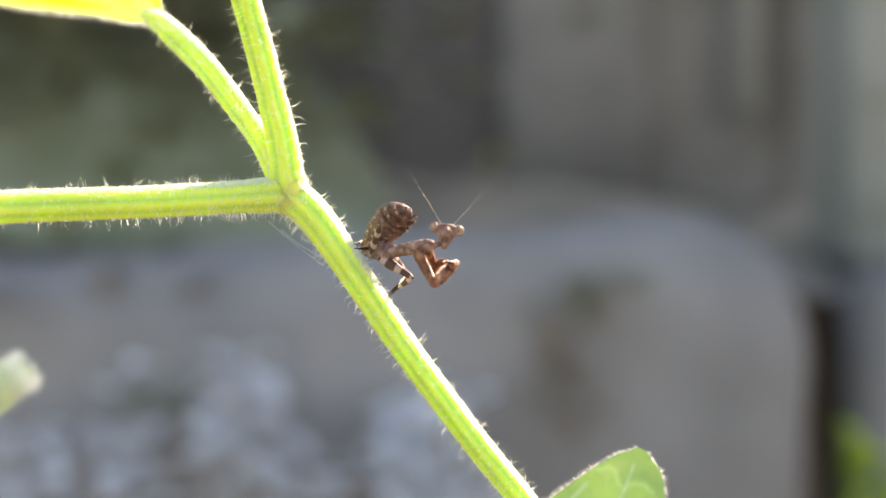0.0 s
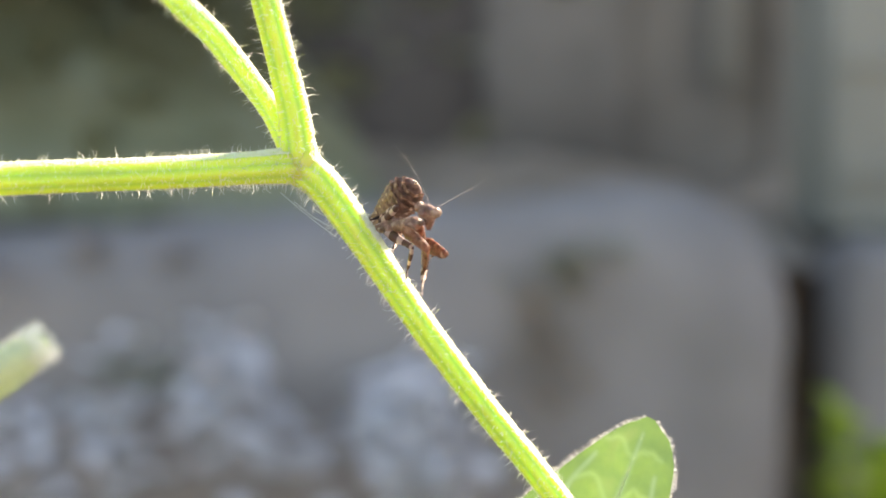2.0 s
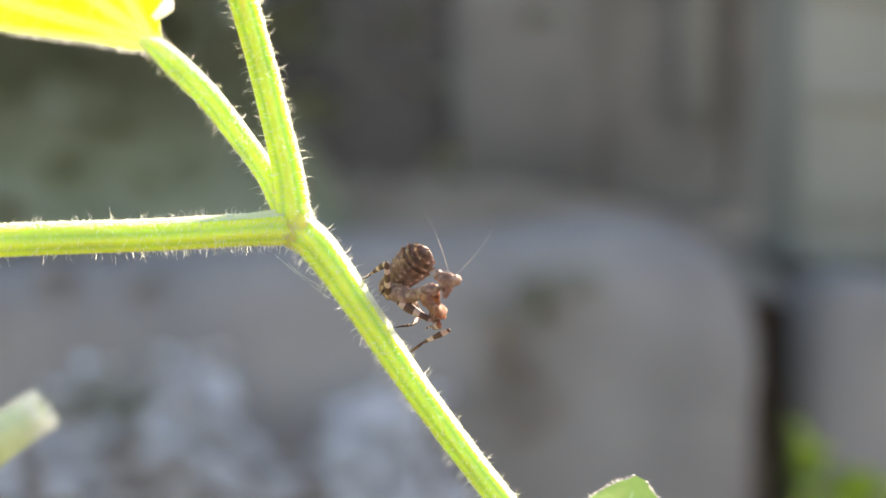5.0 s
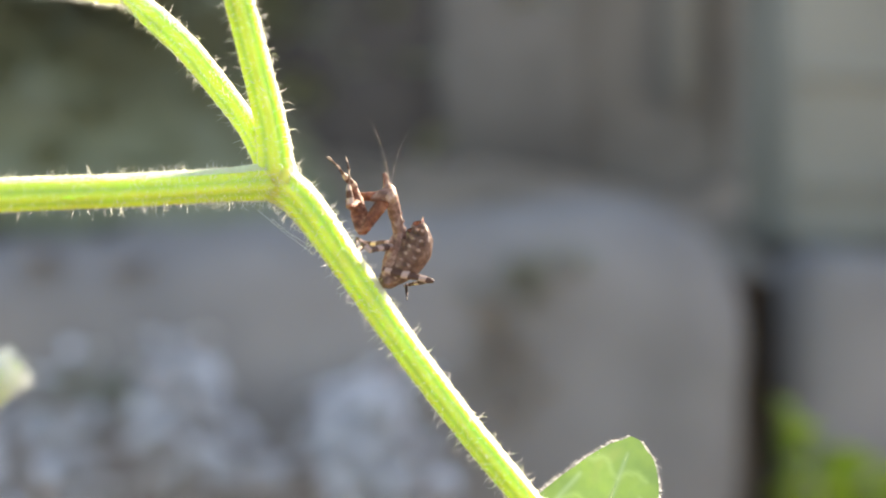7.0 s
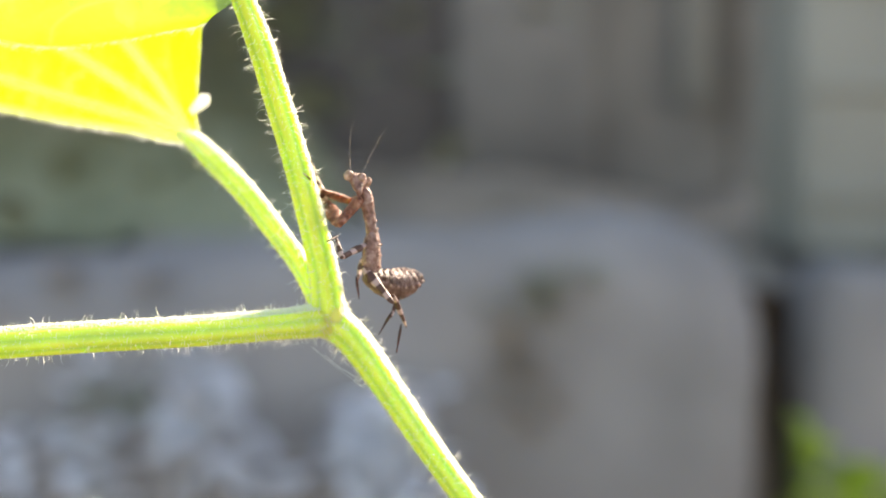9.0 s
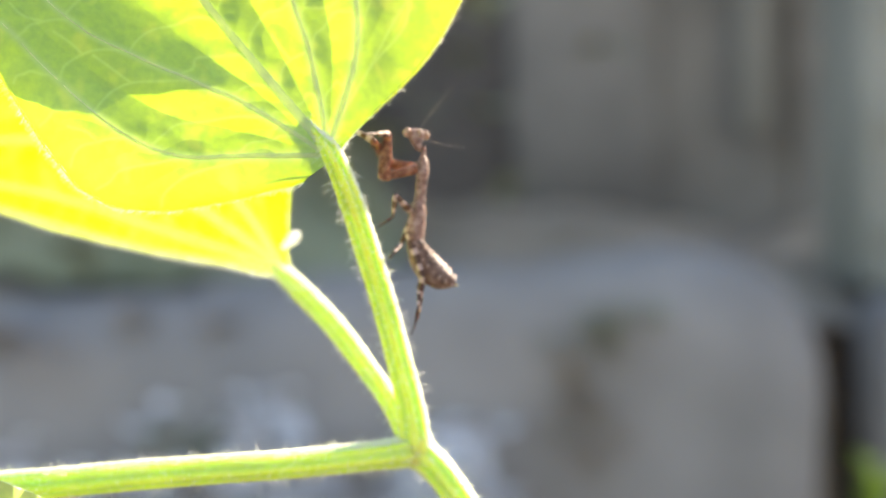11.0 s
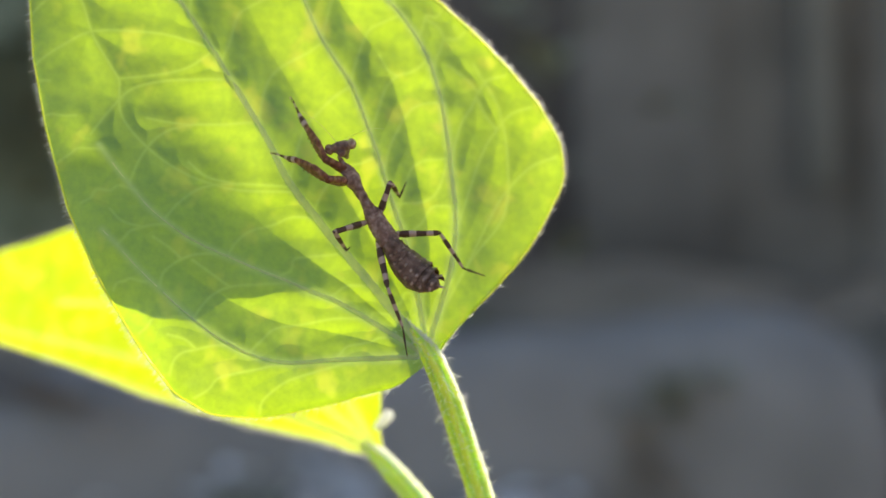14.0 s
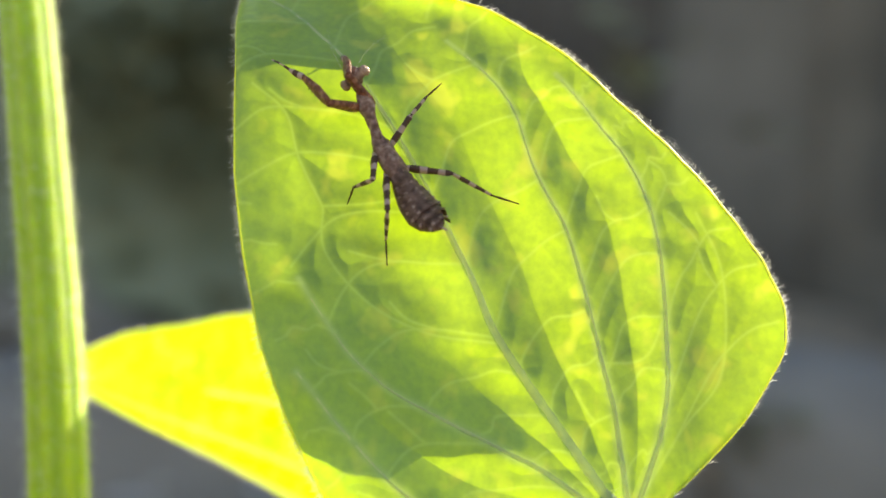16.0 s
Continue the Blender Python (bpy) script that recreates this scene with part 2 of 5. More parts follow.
class Blade:
    """A leaf blade on the frame base, U (along), V (across), N (towards the underside); lengths in mm."""

    def __init__(self, base, U, V, N, right, left, veins, minor=(), cup=0.0, pucker=0.35, fine=False, seed=1, curl=0.0, bulge=0.35, fold=0.0):
        self.base, self.U, self.V, self.N = Vector(base), Vector(U).normalized(), Vector(V).normalized(), Vector(N).normalized()
        self.right, self.left, self.veins = right, left, veins
        self.cup, self.pucker, self.fine = cup, pucker, fine
        self.length = right[-1][0]
        self.curl, self.bulge, self.fold = curl, bulge, fold
        self.main_lines = [self.smooth(v) for v in veins]
        self.minor_lines = [self.smooth(v) for v in minor]
        self.weave(random.Random(seed))

    def smooth(self, pts, steps=8):
        return np.array([(q.x, q.y) for q in spline([Vector((a, b, 0)) for a, b in pts], steps)])

    def weave(self, rng):
        """Cross veins: ladders between neighbouring main veins and out to the margin."""
        order = sorted(range(len(self.veins)), key=lambda i: np.interp(self.length * 0.3, [p[0] for p in self.veins[i]], [p[1] for p in self.veins[i]]))
        rails = [lambda a: -0.97 * self.width(a, -1)] + [lambda a, v=self.veins[i]: np.interp(a, [p[0] for p in v], [p[1] for p in v]) for i in order] + [lambda a: 0.97 * self.width(a, 1)]
        for k in range(len(rails) - 1):
            lo, hi = rails[k], rails[k + 1]
            a = 3 + rng.random() * 2
            out = 1 if k >= len(rails) / 2 - 0.5 else -1
            while a < self.length * 0.93:
                b0, b1 = lo(a), hi(a)
                gap = b1 - b0
                if gap > 1.6:
                    tilt = rng.uniform(0.15, 0.55) * gap * out
                    pts = []
                    for i in range(6):
                        u = i / 5
                        pa = a + tilt * (u - 0.5) + rng.uniform(-0.35, 0.35) + 0.22 * gap * math.sin(3.14 * u)
                        pts.append((pa, lo(pa) + (hi(pa) - lo(pa)) * u))
                    self.minor_lines.append(self.smooth(pts, 4))
                    if gap > 4 and rng.random() < 0.3:
                        u = rng.uniform(0.35, 0.65)
                        q0 = pts[2]
                        q1 = (q0[0] + rng.uniform(2.2, 3.6), lo(q0[0] + 3) + (hi(q0[0] + 3) - lo(q0[0] + 3)) * u)
                        self.minor_lines.append(self.smooth([q0, ((q0[0] + q1[0]) / 2, (q0[1] + q1[1]) / 2 + rng.uniform(-0.5, 0.5)), q1], 4))
                a += rng.uniform(3.0, 4.6) if gap < 7 else rng.uniform(4.0, 5.8)

    def width(self, a, side):
        t = self.left if side > 0 else self.right
        e = 0.5
        return sum(np.interp(a + d, [p[0] for p in t], [p[1] for p in t]) for d in (-e, 0, e)) / 3

    def near(self, lines, A, B, far=3.0):
        """Distance of each place to the nearest of the lines, in mm."""
        out = np.full(A.shape, far)
        for line in lines:
            lo, hi = line.min(0) - far, line.max(0) + far
            m = np.nonzero((A > lo[0]) & (A < hi[0]) & (B > lo[1]) & (B < hi[1]))[0]
            if len(m) == 0:
                continue
            a, b, best = A[m], B[m], out[m]
            for (x0, y0), (x1, y1) in zip(line[:-1], line[1:]):
                dx, dy = x1 - x0, y1 - y0
                u = np.clip(((a - x0) * dx + (b - y0) * dy) / (dx * dx + dy * dy + 1e-9), 0, 1)
                best = np.minimum(best, np.hypot(a - x0 - u * dx, b - y0 - u * dy))
            out[m] = best
        return out

    def heights(self, A, B, d_main, d_minor):
        h = -self.bulge * (1 - np.exp(-(d_main / 2.8) ** 2)) - 0.45 * self.pucker * (1 - np.exp(-(d_minor / 1.05) ** 2))
        h += np.array([0.16 * noise.noise(Vector((a * 0.25, b * 0.25, 3.1))) + 0.025 * noise.noise(Vector((a * 1.1, b * 1.1, 9.1))) for a, b in zip(A.tolist(), B.tolist())])
        s = np.maximum(0.0, 0.81 * A - 0.55 * B - 32.5)
        h -= self.fold * np.clip((B + 16) / 16, 0.15, 1.0) * s * s / (1 + 0.04 * s)
        return h + self.cup * (B / 18) ** 2 - self.curl * np.sign(B) * (np.minimum(1, np.abs(B) / np.maximum(0.5, np.where(B < 0, self.width(A, -1), self.width(A, 1))))) ** 12

    def places(self, A, B, lift=0.0):
        A, B = np.asarray(A, float), np.asarray(B, float)
        d1, d2 = self.near(self.main_lines, A, B, 5.0), self.near(self.minor_lines, A, B)
        H = self.heights(A, B, d1, d2) + lift
        P = np.outer(A, self.U) + np.outer(B, self.V) + np.outer(H, self.N) + np.array(self.base)
        return P / 1000 + np.array((0, 0, 0.6)), d1, d2

    def mesh(self):
        rows, cols = (560, 200) if self.fine else (110, 40)
        a0 = self.right[0][0]
        s = np.linspace(0, 1, rows + 1) ** 1.35
        av = a0 + (self.length - a0) * s
        wr, wl_ = self.width(av, -1), self.width(av, 1)
        wave = 1 + 0.006 * np.sin(av * 0.9) + 0.003 * np.sin(av * 2.7 + 1)
        j = np.linspace(-1, 1, 2 * cols + 1)
        A = np.repeat(av, 2 * cols + 1)
        B = (np.where(j[None, :] < 0, wr[:, None] * j[None, :], wl_[:, None] * j[None, :]) * wave[:, None]).ravel()
        P, d1, d2 = self.places(A, B)
        m = 2 * cols + 1
        i0 = (np.arange(rows)[:, None] * m + np.arange(2 * cols)[None, :]).ravel()
        F = np.stack([i0, i0 + 1, i0 + m + 1, i0 + m], 1)
        taper = np.interp(A, [0, self.length], [0.42, 0.12])
        return P, F, np.exp(-(d2 / (0.13 if self.fine else 0.22)) ** 2), np.exp(-(d1 / taper) ** 2)


def rib(blade, line, r):
    """A raised rounded rib along a vein on the underside, running out to a thread."""
    n = len(line)
    d = np.gradient(line, axis=0)
    d /= np.linalg.norm(d, axis=1)[:, None] + 1e-9
    w = r * np.interp(np.arange(n) / (n - 1), [0, 0.5, 1], [1.0, 0.55, 0.15])
    cols = []
    for u in (-1, -0.7, -0.35, 0, 0.35, 0.7, 1):
        Q, _, _ = blade.places(line[:, 0] - d[:, 1] * w * u, line[:, 1] + d[:, 0] * w * u)
        cols.append(Q + np.outer((w * 0.42 * (1 - u * u) - 0.02) / 1000, blade.N))
    verts = [Vector(cols[j][i]) for i in range(n) for j in range(7)]
    faces = [(i * 7 + j, i * 7 + j + 1, i * 7 + j + 8, i * 7 + j + 7) for i in range(n - 1) for j in range(6)]
    return verts, faces


def leaf_part(parent, blade, material, rng, label="", vein_r=0.32, hair_len=0.0006, edge_hairs=2200):
    P, F, net, main = blade.mesh()
    ob = part("leaf", P.tolist(), F.tolist(), material, parent, label)
    for name, values in (("net", net), ("main", main)):
        at = ob.data.attributes.new(name, "FLOAT", "POINT")
        at.data.foreach_set("value", values.astype(np.float32))
    for i, line in enumerate(blade.main_lines):
        k = 1.0 if i == 0 else 0.52
        vv, ff = rib(blade, line, vein_r * k)
        part("vein", vv, ff, M_VEIN, ob)
    roots = []
    a0 = blade.right[0][0]
    if blade.fine:
        for s in (-1, 1):
            av = np.linspace(a0 + 1.2, blade.length - 0.6, 160)
            Q, _, _ = blade.places(av, s * blade.width(av, s))
            vv, ff = tube([Vector(q) for q in Q], [0.00007, 0.00010, 0.00010, 0.00005], 6)
            part("margin", vv, ff, M_STEM, ob, "thickened bright leaf margin")
    for s in (-1, 1):
        av = np.array([a0 + (blade.length - a0) * rng.random() ** 1.3 for _ in range(edge_hairs // 2)])
        Q, _, _ = blade.places(av, s * blade.width(av, s))
        for q in Q:
            out = (blade.V * s + blade.N * rng.uniform(-0.5, 0.6) + blade.U * rng.uniform(-0.5, 0.5)).normalized()
            roots.append((Vector(q), out))
    vv, ff = hairs(roots, rng, hair_len, 0.000011)
    part("hairs", vv, ff, M_HAIR, ob, "fine white hairs along the leaf edge", kind="stuff")
    return ob


# ---- setting ----
def grid_sheet(x0, x1, y0, y1, nx, ny, height):
    verts = [Vector((x0 + (x1 - x0) * i / nx, y0 + (y1 - y0) * j / ny, 0)) for j in range(ny + 1) for i in range(nx + 1)]
    for v in verts:
        v.z = height(v.x, v.y)
    faces = [(j * (nx + 1) + i, j * (nx + 1) + i + 1, (j + 1) * (nx + 1) + i + 1, (j + 1) * (nx + 1) + i) for j in range(ny) for i in range(nx)]
    return verts, faces


def rough_block(x0, x1, y0, y1, z0, z1, bevel, amount, seed, lean=0.0, cuts=14, shoulder=0.0):
    """A hewn block with rounded, uneven edges; lean tilts its top."""
    bm = bmesh.new()
    bmesh.ops.create_cube(bm, size=1)
    for v in bm.verts:
        v.co = Vector(((x0 + x1) / 2 + v.co.x * (x1 - x0), (y0 + y1) / 2 + v.co.y * (y1 - y0), (z0 + z1) / 2 + v.co.z * (z1 - z0)))
    bmesh.ops.bevel(bm, geom=list(bm.edges), offset=bevel, segments=4, profile=0.5, affect="EDGES")
    bmesh.ops.subdivide_edges(bm, edges=[e for e in bm.edges if e.calc_length() > 0.03], cuts=cuts, use_grid_fill=True)
    for v in bm.verts:
        k = (v.co.z - z0) / (z1 - z0)
        v.co.z += lean * (v.co.x - x1) * k
        v.co.z -= shoulder * max(0.0, v.co.x - (x1 - 0.075)) * k
        n3 = noise.noise_vector(v.co * 9 + Vector((seed, 0, 0)))
        v.co += n3 * amount + noise.noise_vector(v.co * 40) * amount * 0.35
    bm.verts.index_update()
    verts = [v.co.copy() for v in bm.verts]
    faces = [tuple(v.index for v in f.verts) for f in bm.faces]
    bm.free()
    return verts, faces


v, f = grid_sheet(-60, 60, -60, 60, 60, 60, lambda x, y: 0.0)
ground = part("ground", v, f, M_SOIL, None, "bare brown garden soil", "structure")
ground["category"] = "ground"

# bank of earth that the stone holds back
v, f = grid_sheet(-1.6, 1.4, 0.86, 1.50, 90, 26,
                  lambda x, y: 0.56 + 0.10 * min(1, max(0, (y - 0.86) / 0.4)) - 0.03 * x + 0.05 * noise.noise(Vector((x * 5, y * 5, 2))) + 0.02 * noise.noise(Vector((x * 22, y * 22, 5))))
bank = part("bank", v, f, M_BANK, None, "earth bank with dry litter behind the stone", "structure")
bank["category"] = "ground"

v, f = rough_block(-0.62, 0.254, 0.752, 0.97, 0.0, 0.632, 0.060, 0.012, 1.0, lean=0.08, shoulder=0.35)
stone = part("stone_block", v, f, M_STONE, None, "large weathered grey stone block standing on the soil")
stone["category"] = "stone"

# boarded fence in deep shade, some boards darker
for i in range(15):
    x0 = -1.35 + i * 0.178
    v, f = rough_block(x0, x0 + 0.183, 1.50 + 0.016 * (i % 2), 1.53 + 0.016 * (i % 2), 0.0, 1.66 if x0 < 0.72 else 1.30, 0.004, 0.003, i * 3.7, cuts=5)
    is_darker = i in (6, 7)
    b = part("fence_board", v, f, M_BOARD_DARKER if is_darker else M_BOARD, None, "darker upright wooden fence board" if is_darker else "dark weathered upright wooden fence board", smooth=True)
    tagged(b, category="board", group="fence boards")
v, f = rough_block(0.350, 0.392, 1.466, 1.492, 0.765, 1.62, 0.005, 0.004, 8.3, cuts=6)
p = part("fence_batten", v, f, M_BATTEN, None, "pale weathered batten nailed upright on the fence")
p["category"] = "batten"

# footing added to carry the panel; deep shade of the gap is its colour
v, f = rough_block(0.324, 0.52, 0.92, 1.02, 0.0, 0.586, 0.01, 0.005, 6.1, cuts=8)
p = part("footing", v, f, M_BOARD_DARKER, None, "added footing under the grey panel, coloured dark for the shaded gap")
p["category"] = "footing"
v, f = rough_block(0.318, 0.62, 0.90, 1.03, 0.586, 1.5, 0.012, 0.004, 4.4, cuts=8)
p = part("wall_panel", v, f, M_POST, None, "pale grey-green weathered panel on a dark footing")
p["category"] = "panel"
for k in range(7):
    z0 = 0.63 + 0.085 * k
    v, f = rough_block(0.322, 0.616, 0.894, 0.905, z0, z0 + 0.012, 0.003, 0.002, 2.0 + k, cuts=6)
    part("rail", v, f, M_POST, p, "narrow raised rail across the panel")
v, f = rough_block(0.300, 0.56, 0.79, 0.895, 0.0, 0.566, 0.03, 0.008, 12.7, lean=-0.1, cuts=8)
p = part("stone_block", v, f, M_STONE, None, "smaller grey stone block beside the large one")
p["category"] = "stone"


def clump(name, place, count, spread, size, material, label, category, seed, rise=0.6, kind="stuff", flat=0.0, group=""):
    """A clump of small pointed leaves round a place."""
    rng = random.Random(seed)
    verts, faces = [], []
    for _ in range(count):
        c = Vector(place) + Vector((rng.gauss(0, spread[0]), rng.gauss(0, spread[1]), rng.gauss(0, spread[2])))
        az, el = rng.uniform(0, 6.283), rng.uniform(-0.2, 1.2) * rise
        d = Vector((math.cos(az) * math.cos(el), math.sin(az) * math.cos(el), math.sin(el)))
        s = d.cross(Vector((rng.gauss(0, flat), rng.gauss(0, flat), 1))).normalized()
        up = s.cross(d)
        L = size * rng.uniform(0.6, 1.3)
        b = len(verts)
        for k in range(6):
            u = k / 5
            w = L * 0.32 * math.sin(math.pi * min(1, u * 0.96 + 0.02)) ** 0.8
            q = c + d * L * u + up * L * (0.18 * math.sin(u * 3) - 0.15 * u * u)
            verts += [q - s * w, q + up * w * -0.25, q + s * w]
        for k in range(5):
            o = b + k * 3
            faces += [(o, o + 1, o + 4, o + 3), (o + 1, o + 2, o + 5, o + 4)]
    ob = part(name, verts, faces, material, None, label, kind)
    return tagged(ob, category=category, group=group)


# growth round the stone
v, f = grid_sheet(-1.0, 0.10, 0.98, 1.42, 90, 30,
                  lambda x, y: 0.60 + 0.42 * max(0, 1 - ((x + 0.52) / 0.50) ** 2) * min(1, max(0, (y - 0.98) / 0.3)) + 0.03 * noise.noise(Vector((x * 9, y * 9, 1))) + 0.012 * noise.noise(Vector((x * 30, y * 30, 4))))
mound = part("mossy_mound", v, f, M_MOSS, None, "low mound overgrown with soft green moss")
mound["category"] = "moss mound"
clump("moss", (-0.36, 1.14, 0.80), 700, (0.15, 0.08, 0.09), 0.05, M_MOSS, "soft green weeds growing on the mossy mound", "weed", 3)
clump("dry_litter", (-0.34, 0.84, 0.566), 420, (0.13, 0.04, 0.006), 0.03, M_DRY, "dry brown leaf litter on the stone", "leaf litter", 9, rise=0.3)
clump("dry_tuft", (0.081, 0.744, 0.522), 30, (0.009, 0.003, 0.028), 0.018, M_DRY, "dry brown tuft hanging on the stone", "dry grass", 5)
clump("moss_tuft", (0.087, 0.744, 0.566), 26, (0.016, 0.003, 0.012), 0.018, M_MOSS, "small green tuft growing on the stone", "moss", 6)
# weeds by the stone whose glints are put into the leaf colour
for i, (x, z, n, s) in enumerate([(-0.128, 0.490, 52, 0.012), (-0.118, 0.470, 22, 0.012), (-0.20, 0.466, 20, 0.012), (-0.25, 0.455, 20, 0.012), (-0.01, 0.470, 34, 0.014), (-0.005, 0.450, 80, 0.018), (-0.085, 0.446, 12, 0.01), (-0.285, 0.470, 10, 0.01)]):
    clump("glint_weed", (x, 0.70, z), int(n * 1.5), (s * 0.85, 0.012, s * 1.4), 0.027, M_GLINT, "low weed by the stone, sky glints put into its pale leaf colour", "weed", 20 + i, rise=0.25, flat=0.2, group="silvery weeds")
clump("green_weed", (-0.178, 0.715, 0.500), 22, (0.014, 0.010, 0.008), 0.024, M_MOSS, "dull green weed among the glint-pale ones", "weed", 33, rise=0.4)
clump("yellow_green_shrub", (0.236, 0.62, 0.472), 16, (0.007, 0.010, 0.007), 0.022, M_WEED, "yellow-green leafy sprig beside the stone", "shrub", 40, rise=0.7)
clump("yellow_green_shrub", (0.252, 0.62, 0.444), 28, (0.010, 0.012, 0.012), 0.028, M_WEED, "yellow-green leafy sprig beside the stone", "shrub", 41, rise=0.7)
clump("yellow_green_shrub", (0.282, 0.63, 0.438), 26, (0.012, 0.012, 0.012), 0.028, M_WEED, "yellow-green leafy sprig beside the stone", "shrub", 42, rise=0.7)

# ---- the plant ----
RNG = random.Random(7)
plant = thing("garden_plant", (-0.075, 0.02, 0.0), "tall green hairy garden plant with broad heart-shaped leaves", "plant")

NODE = (-12.0, 0.0, 4.2)
stem_part("main_stem", plant, [(-75, 20, -600), (-74, 20, -300), (-72, 19, -120), (-71.5, 18, -60)], [3.6, 3.5, 3.3, 3.2], RNG, 0, 0, 0.0013, "thick upright ridged green stem", 9, 0.06, M_STALK)
stem_part("upper_stem", plant, [(-71.5, 18, -62), (-70.8, 17.5, -20), (-71.2, 17, 10), (-73.8, 17, 35), (-78.0, 17.5, 60), (-82.6, 18.5, 85), (-87, 20, 115), (-90, 21, 150)],
          [3.2, 3.0, 2.9, 2.75, 2.6, 2.5, 2.3, 1.9], RNG, 70, 26, 0.0012, "upright ridged green stem", 9, 0.06, M_STALK)
stem_part("side_stem", plant, [(-72, 17, -6), (-64, 10, -1.5), (-55, 1, 1.0), (-46, -3.0, 2.1), (-34.3, -3.2, 3.0), (-22.3, -2, 3.5), (-16, -1, 3.9), NODE],
          [1.36, 1.3, 1.24, 1.2, 1.17, 1.13, 1.15, 1.34], RNG, 320, 12, 0.0009, "side stem with fine ridges", 7, 0.07)
stem_part("side_stem", plant, [NODE, (-9.92, -0.23, 2.3), (-6.78, -0.77, -2.1), (-3.12, -1.41, -7.4), (2.16, -2.27, -14.4), (7.05, -3.0, -20.4), (12.7, -3.93, -28)],
          [1.38, 1.30, 1.13, 1.02, 0.95, 0.91, 0.88], RNG, 320, 12, 0.0009, "side stem with fine ridges", 7, 0.07)
bm = bmesh.new()
bmesh.ops.create_uvsphere(bm, u_segments=28, v_segments=18, radius=0.00152)
knot = [mm(NODE[0] + 0.1, NODE[1] + 0.05, NODE[2]) + Vector((q.co.x, q.co.y, q.co.z * 1.12)) for q in bm.verts]
bm.verts.index_update()
knot_faces = [tuple(q.index for q in p.verts) for p in bm.faces]
bm.free()
part("node", knot, knot_faces, M_NODE, plant, "swollen stem node")
stem_part("petiole", plant, [NODE, (-12.4, -0.5, 8.0), (-13.3, -1.2, 12.1), (-14.6, -2.0, 17.4), (-15.9, -3.4, 22), (-17.0, -5.4, 26), (-18.3, -7.3, 29.6), (-19.3, -7.2, 31.0), (-20.6, -6.9, 32.7)],
          [1.30, 1.08, 0.99, 0.96, 0.94, 0.90, 0.76, 0.52, 0.15], RNG, 230, 12, 0.0010, "hairy grooved leaf stalk", 5, 0.13)
stem_part("petiole", plant, [(-12.5, 0.2, 4.6), (-14.2, 1.1, 8.2), (-16.8, 3.1, 11.7), (-19.55, 5.3, 15.0), (-22.5, 8.0, 17.8), (-24.4, 10.0, 19.45), (-26.2, 11.7, 20.5)],
          [0.80, 0.84, 0.92, 0.98, 1.0, 0.80, 0.22], RNG, 340, 10, 0.0008, "hairy leaf stalk", 6, 0.07)

MAIN_VEINS = [
    [(0.0, 0.0), (8, 0.4), (17.3, 0.8), (22.7, 0.0), (35.3, -1.0), (46, -0.6), (55, 0.0)],
    [(0.6, -0.3), (7.8, -3.8), (11.8, -5.2), (20.9, -8.3), (27.1, -9.0), (33.3, -10.3), (40, -9.0)],
    [(0.6, -0.5), (5.8, -7.2), (12.0, -11.5), (17.7, -14.6), (23.0, -15.9), (28, -15.5), (33, -14.8)],
    [(0.6, 0.5), (6.7, 3.0), (9.8, 4.8), (14.0, 7.4), (18.1, 9.8), (22.5, 11.2), (29, 11.5)],
    [(0.3, 0.8), (4.0, 6.4), (6.7, 10.4), (10.8, 12.9), (16.9, 14.4), (23.1, 15.2)],
]
MINOR_VEINS = [
    [(17.1, 1.0), (20.7, 5.2), (25.1, 7.9), (29.9, 8.6), (33.0, 6.9)], [(33.0, 6.9), (37.2, 6.5), (40.9, 5.5), (44.2, 6.5)], [(33.1, 6.9), (30.9, 2.2), (30.7, -0.8)],
    [(2.0, -2.6), (4.1, -7.6), (5.6, -12.6), (9.3, -15.9), (13.3, -18.0), (17.7, -18.6)], [(11.8, -4.9), (10.3, -8.3), (12.0, -11.3)],
]
front = Blade((-18.5, -7.4, 29.9), (-0.5899, 0.0206, 0.8072), (-0.767, -0.327, -0.5521), (0.2525, -0.9448, 0.2087),
              [(-0.6, 0.0), (0.2, 2.4), (0.9, 7.2), (1.6, 11.2), (2.6, 13.9), (4.9, 18.6), (8.0, 20.5), (12.2, 21.0), (18.8, 20.5), (24.0, 19.3), (29, 17.8), (34, 16.4), (38, 14.7), (42, 12.3), (47, 8.5), (52, 4.5), (56, 0.0)],
              [(-1.2, 0.0), (-0.9, 3.0), (0.2, 5.2), (1.2, 8.1), (3.6, 13.4), (6.3, 16.7), (9.3, 18.0), (14, 18.1), (20, 17.6), (26.3, 16.3), (33, 13.9), (38.7, 11.3), (43.8, 8.3), (50.8, 4.0), (56, 0.0)],
              MAIN_VEINS, MINOR_VEINS, pucker=0.47, fine=True, seed=5, cup=0.4, curl=0.8, bulge=0.78, fold=0.115)
leaf_part(plant, front, M_LEAF, RNG, "broad bright green leaf lit through by the sun, underside showing", 0.46, edge_hairs=2600, hair_len=0.0007)

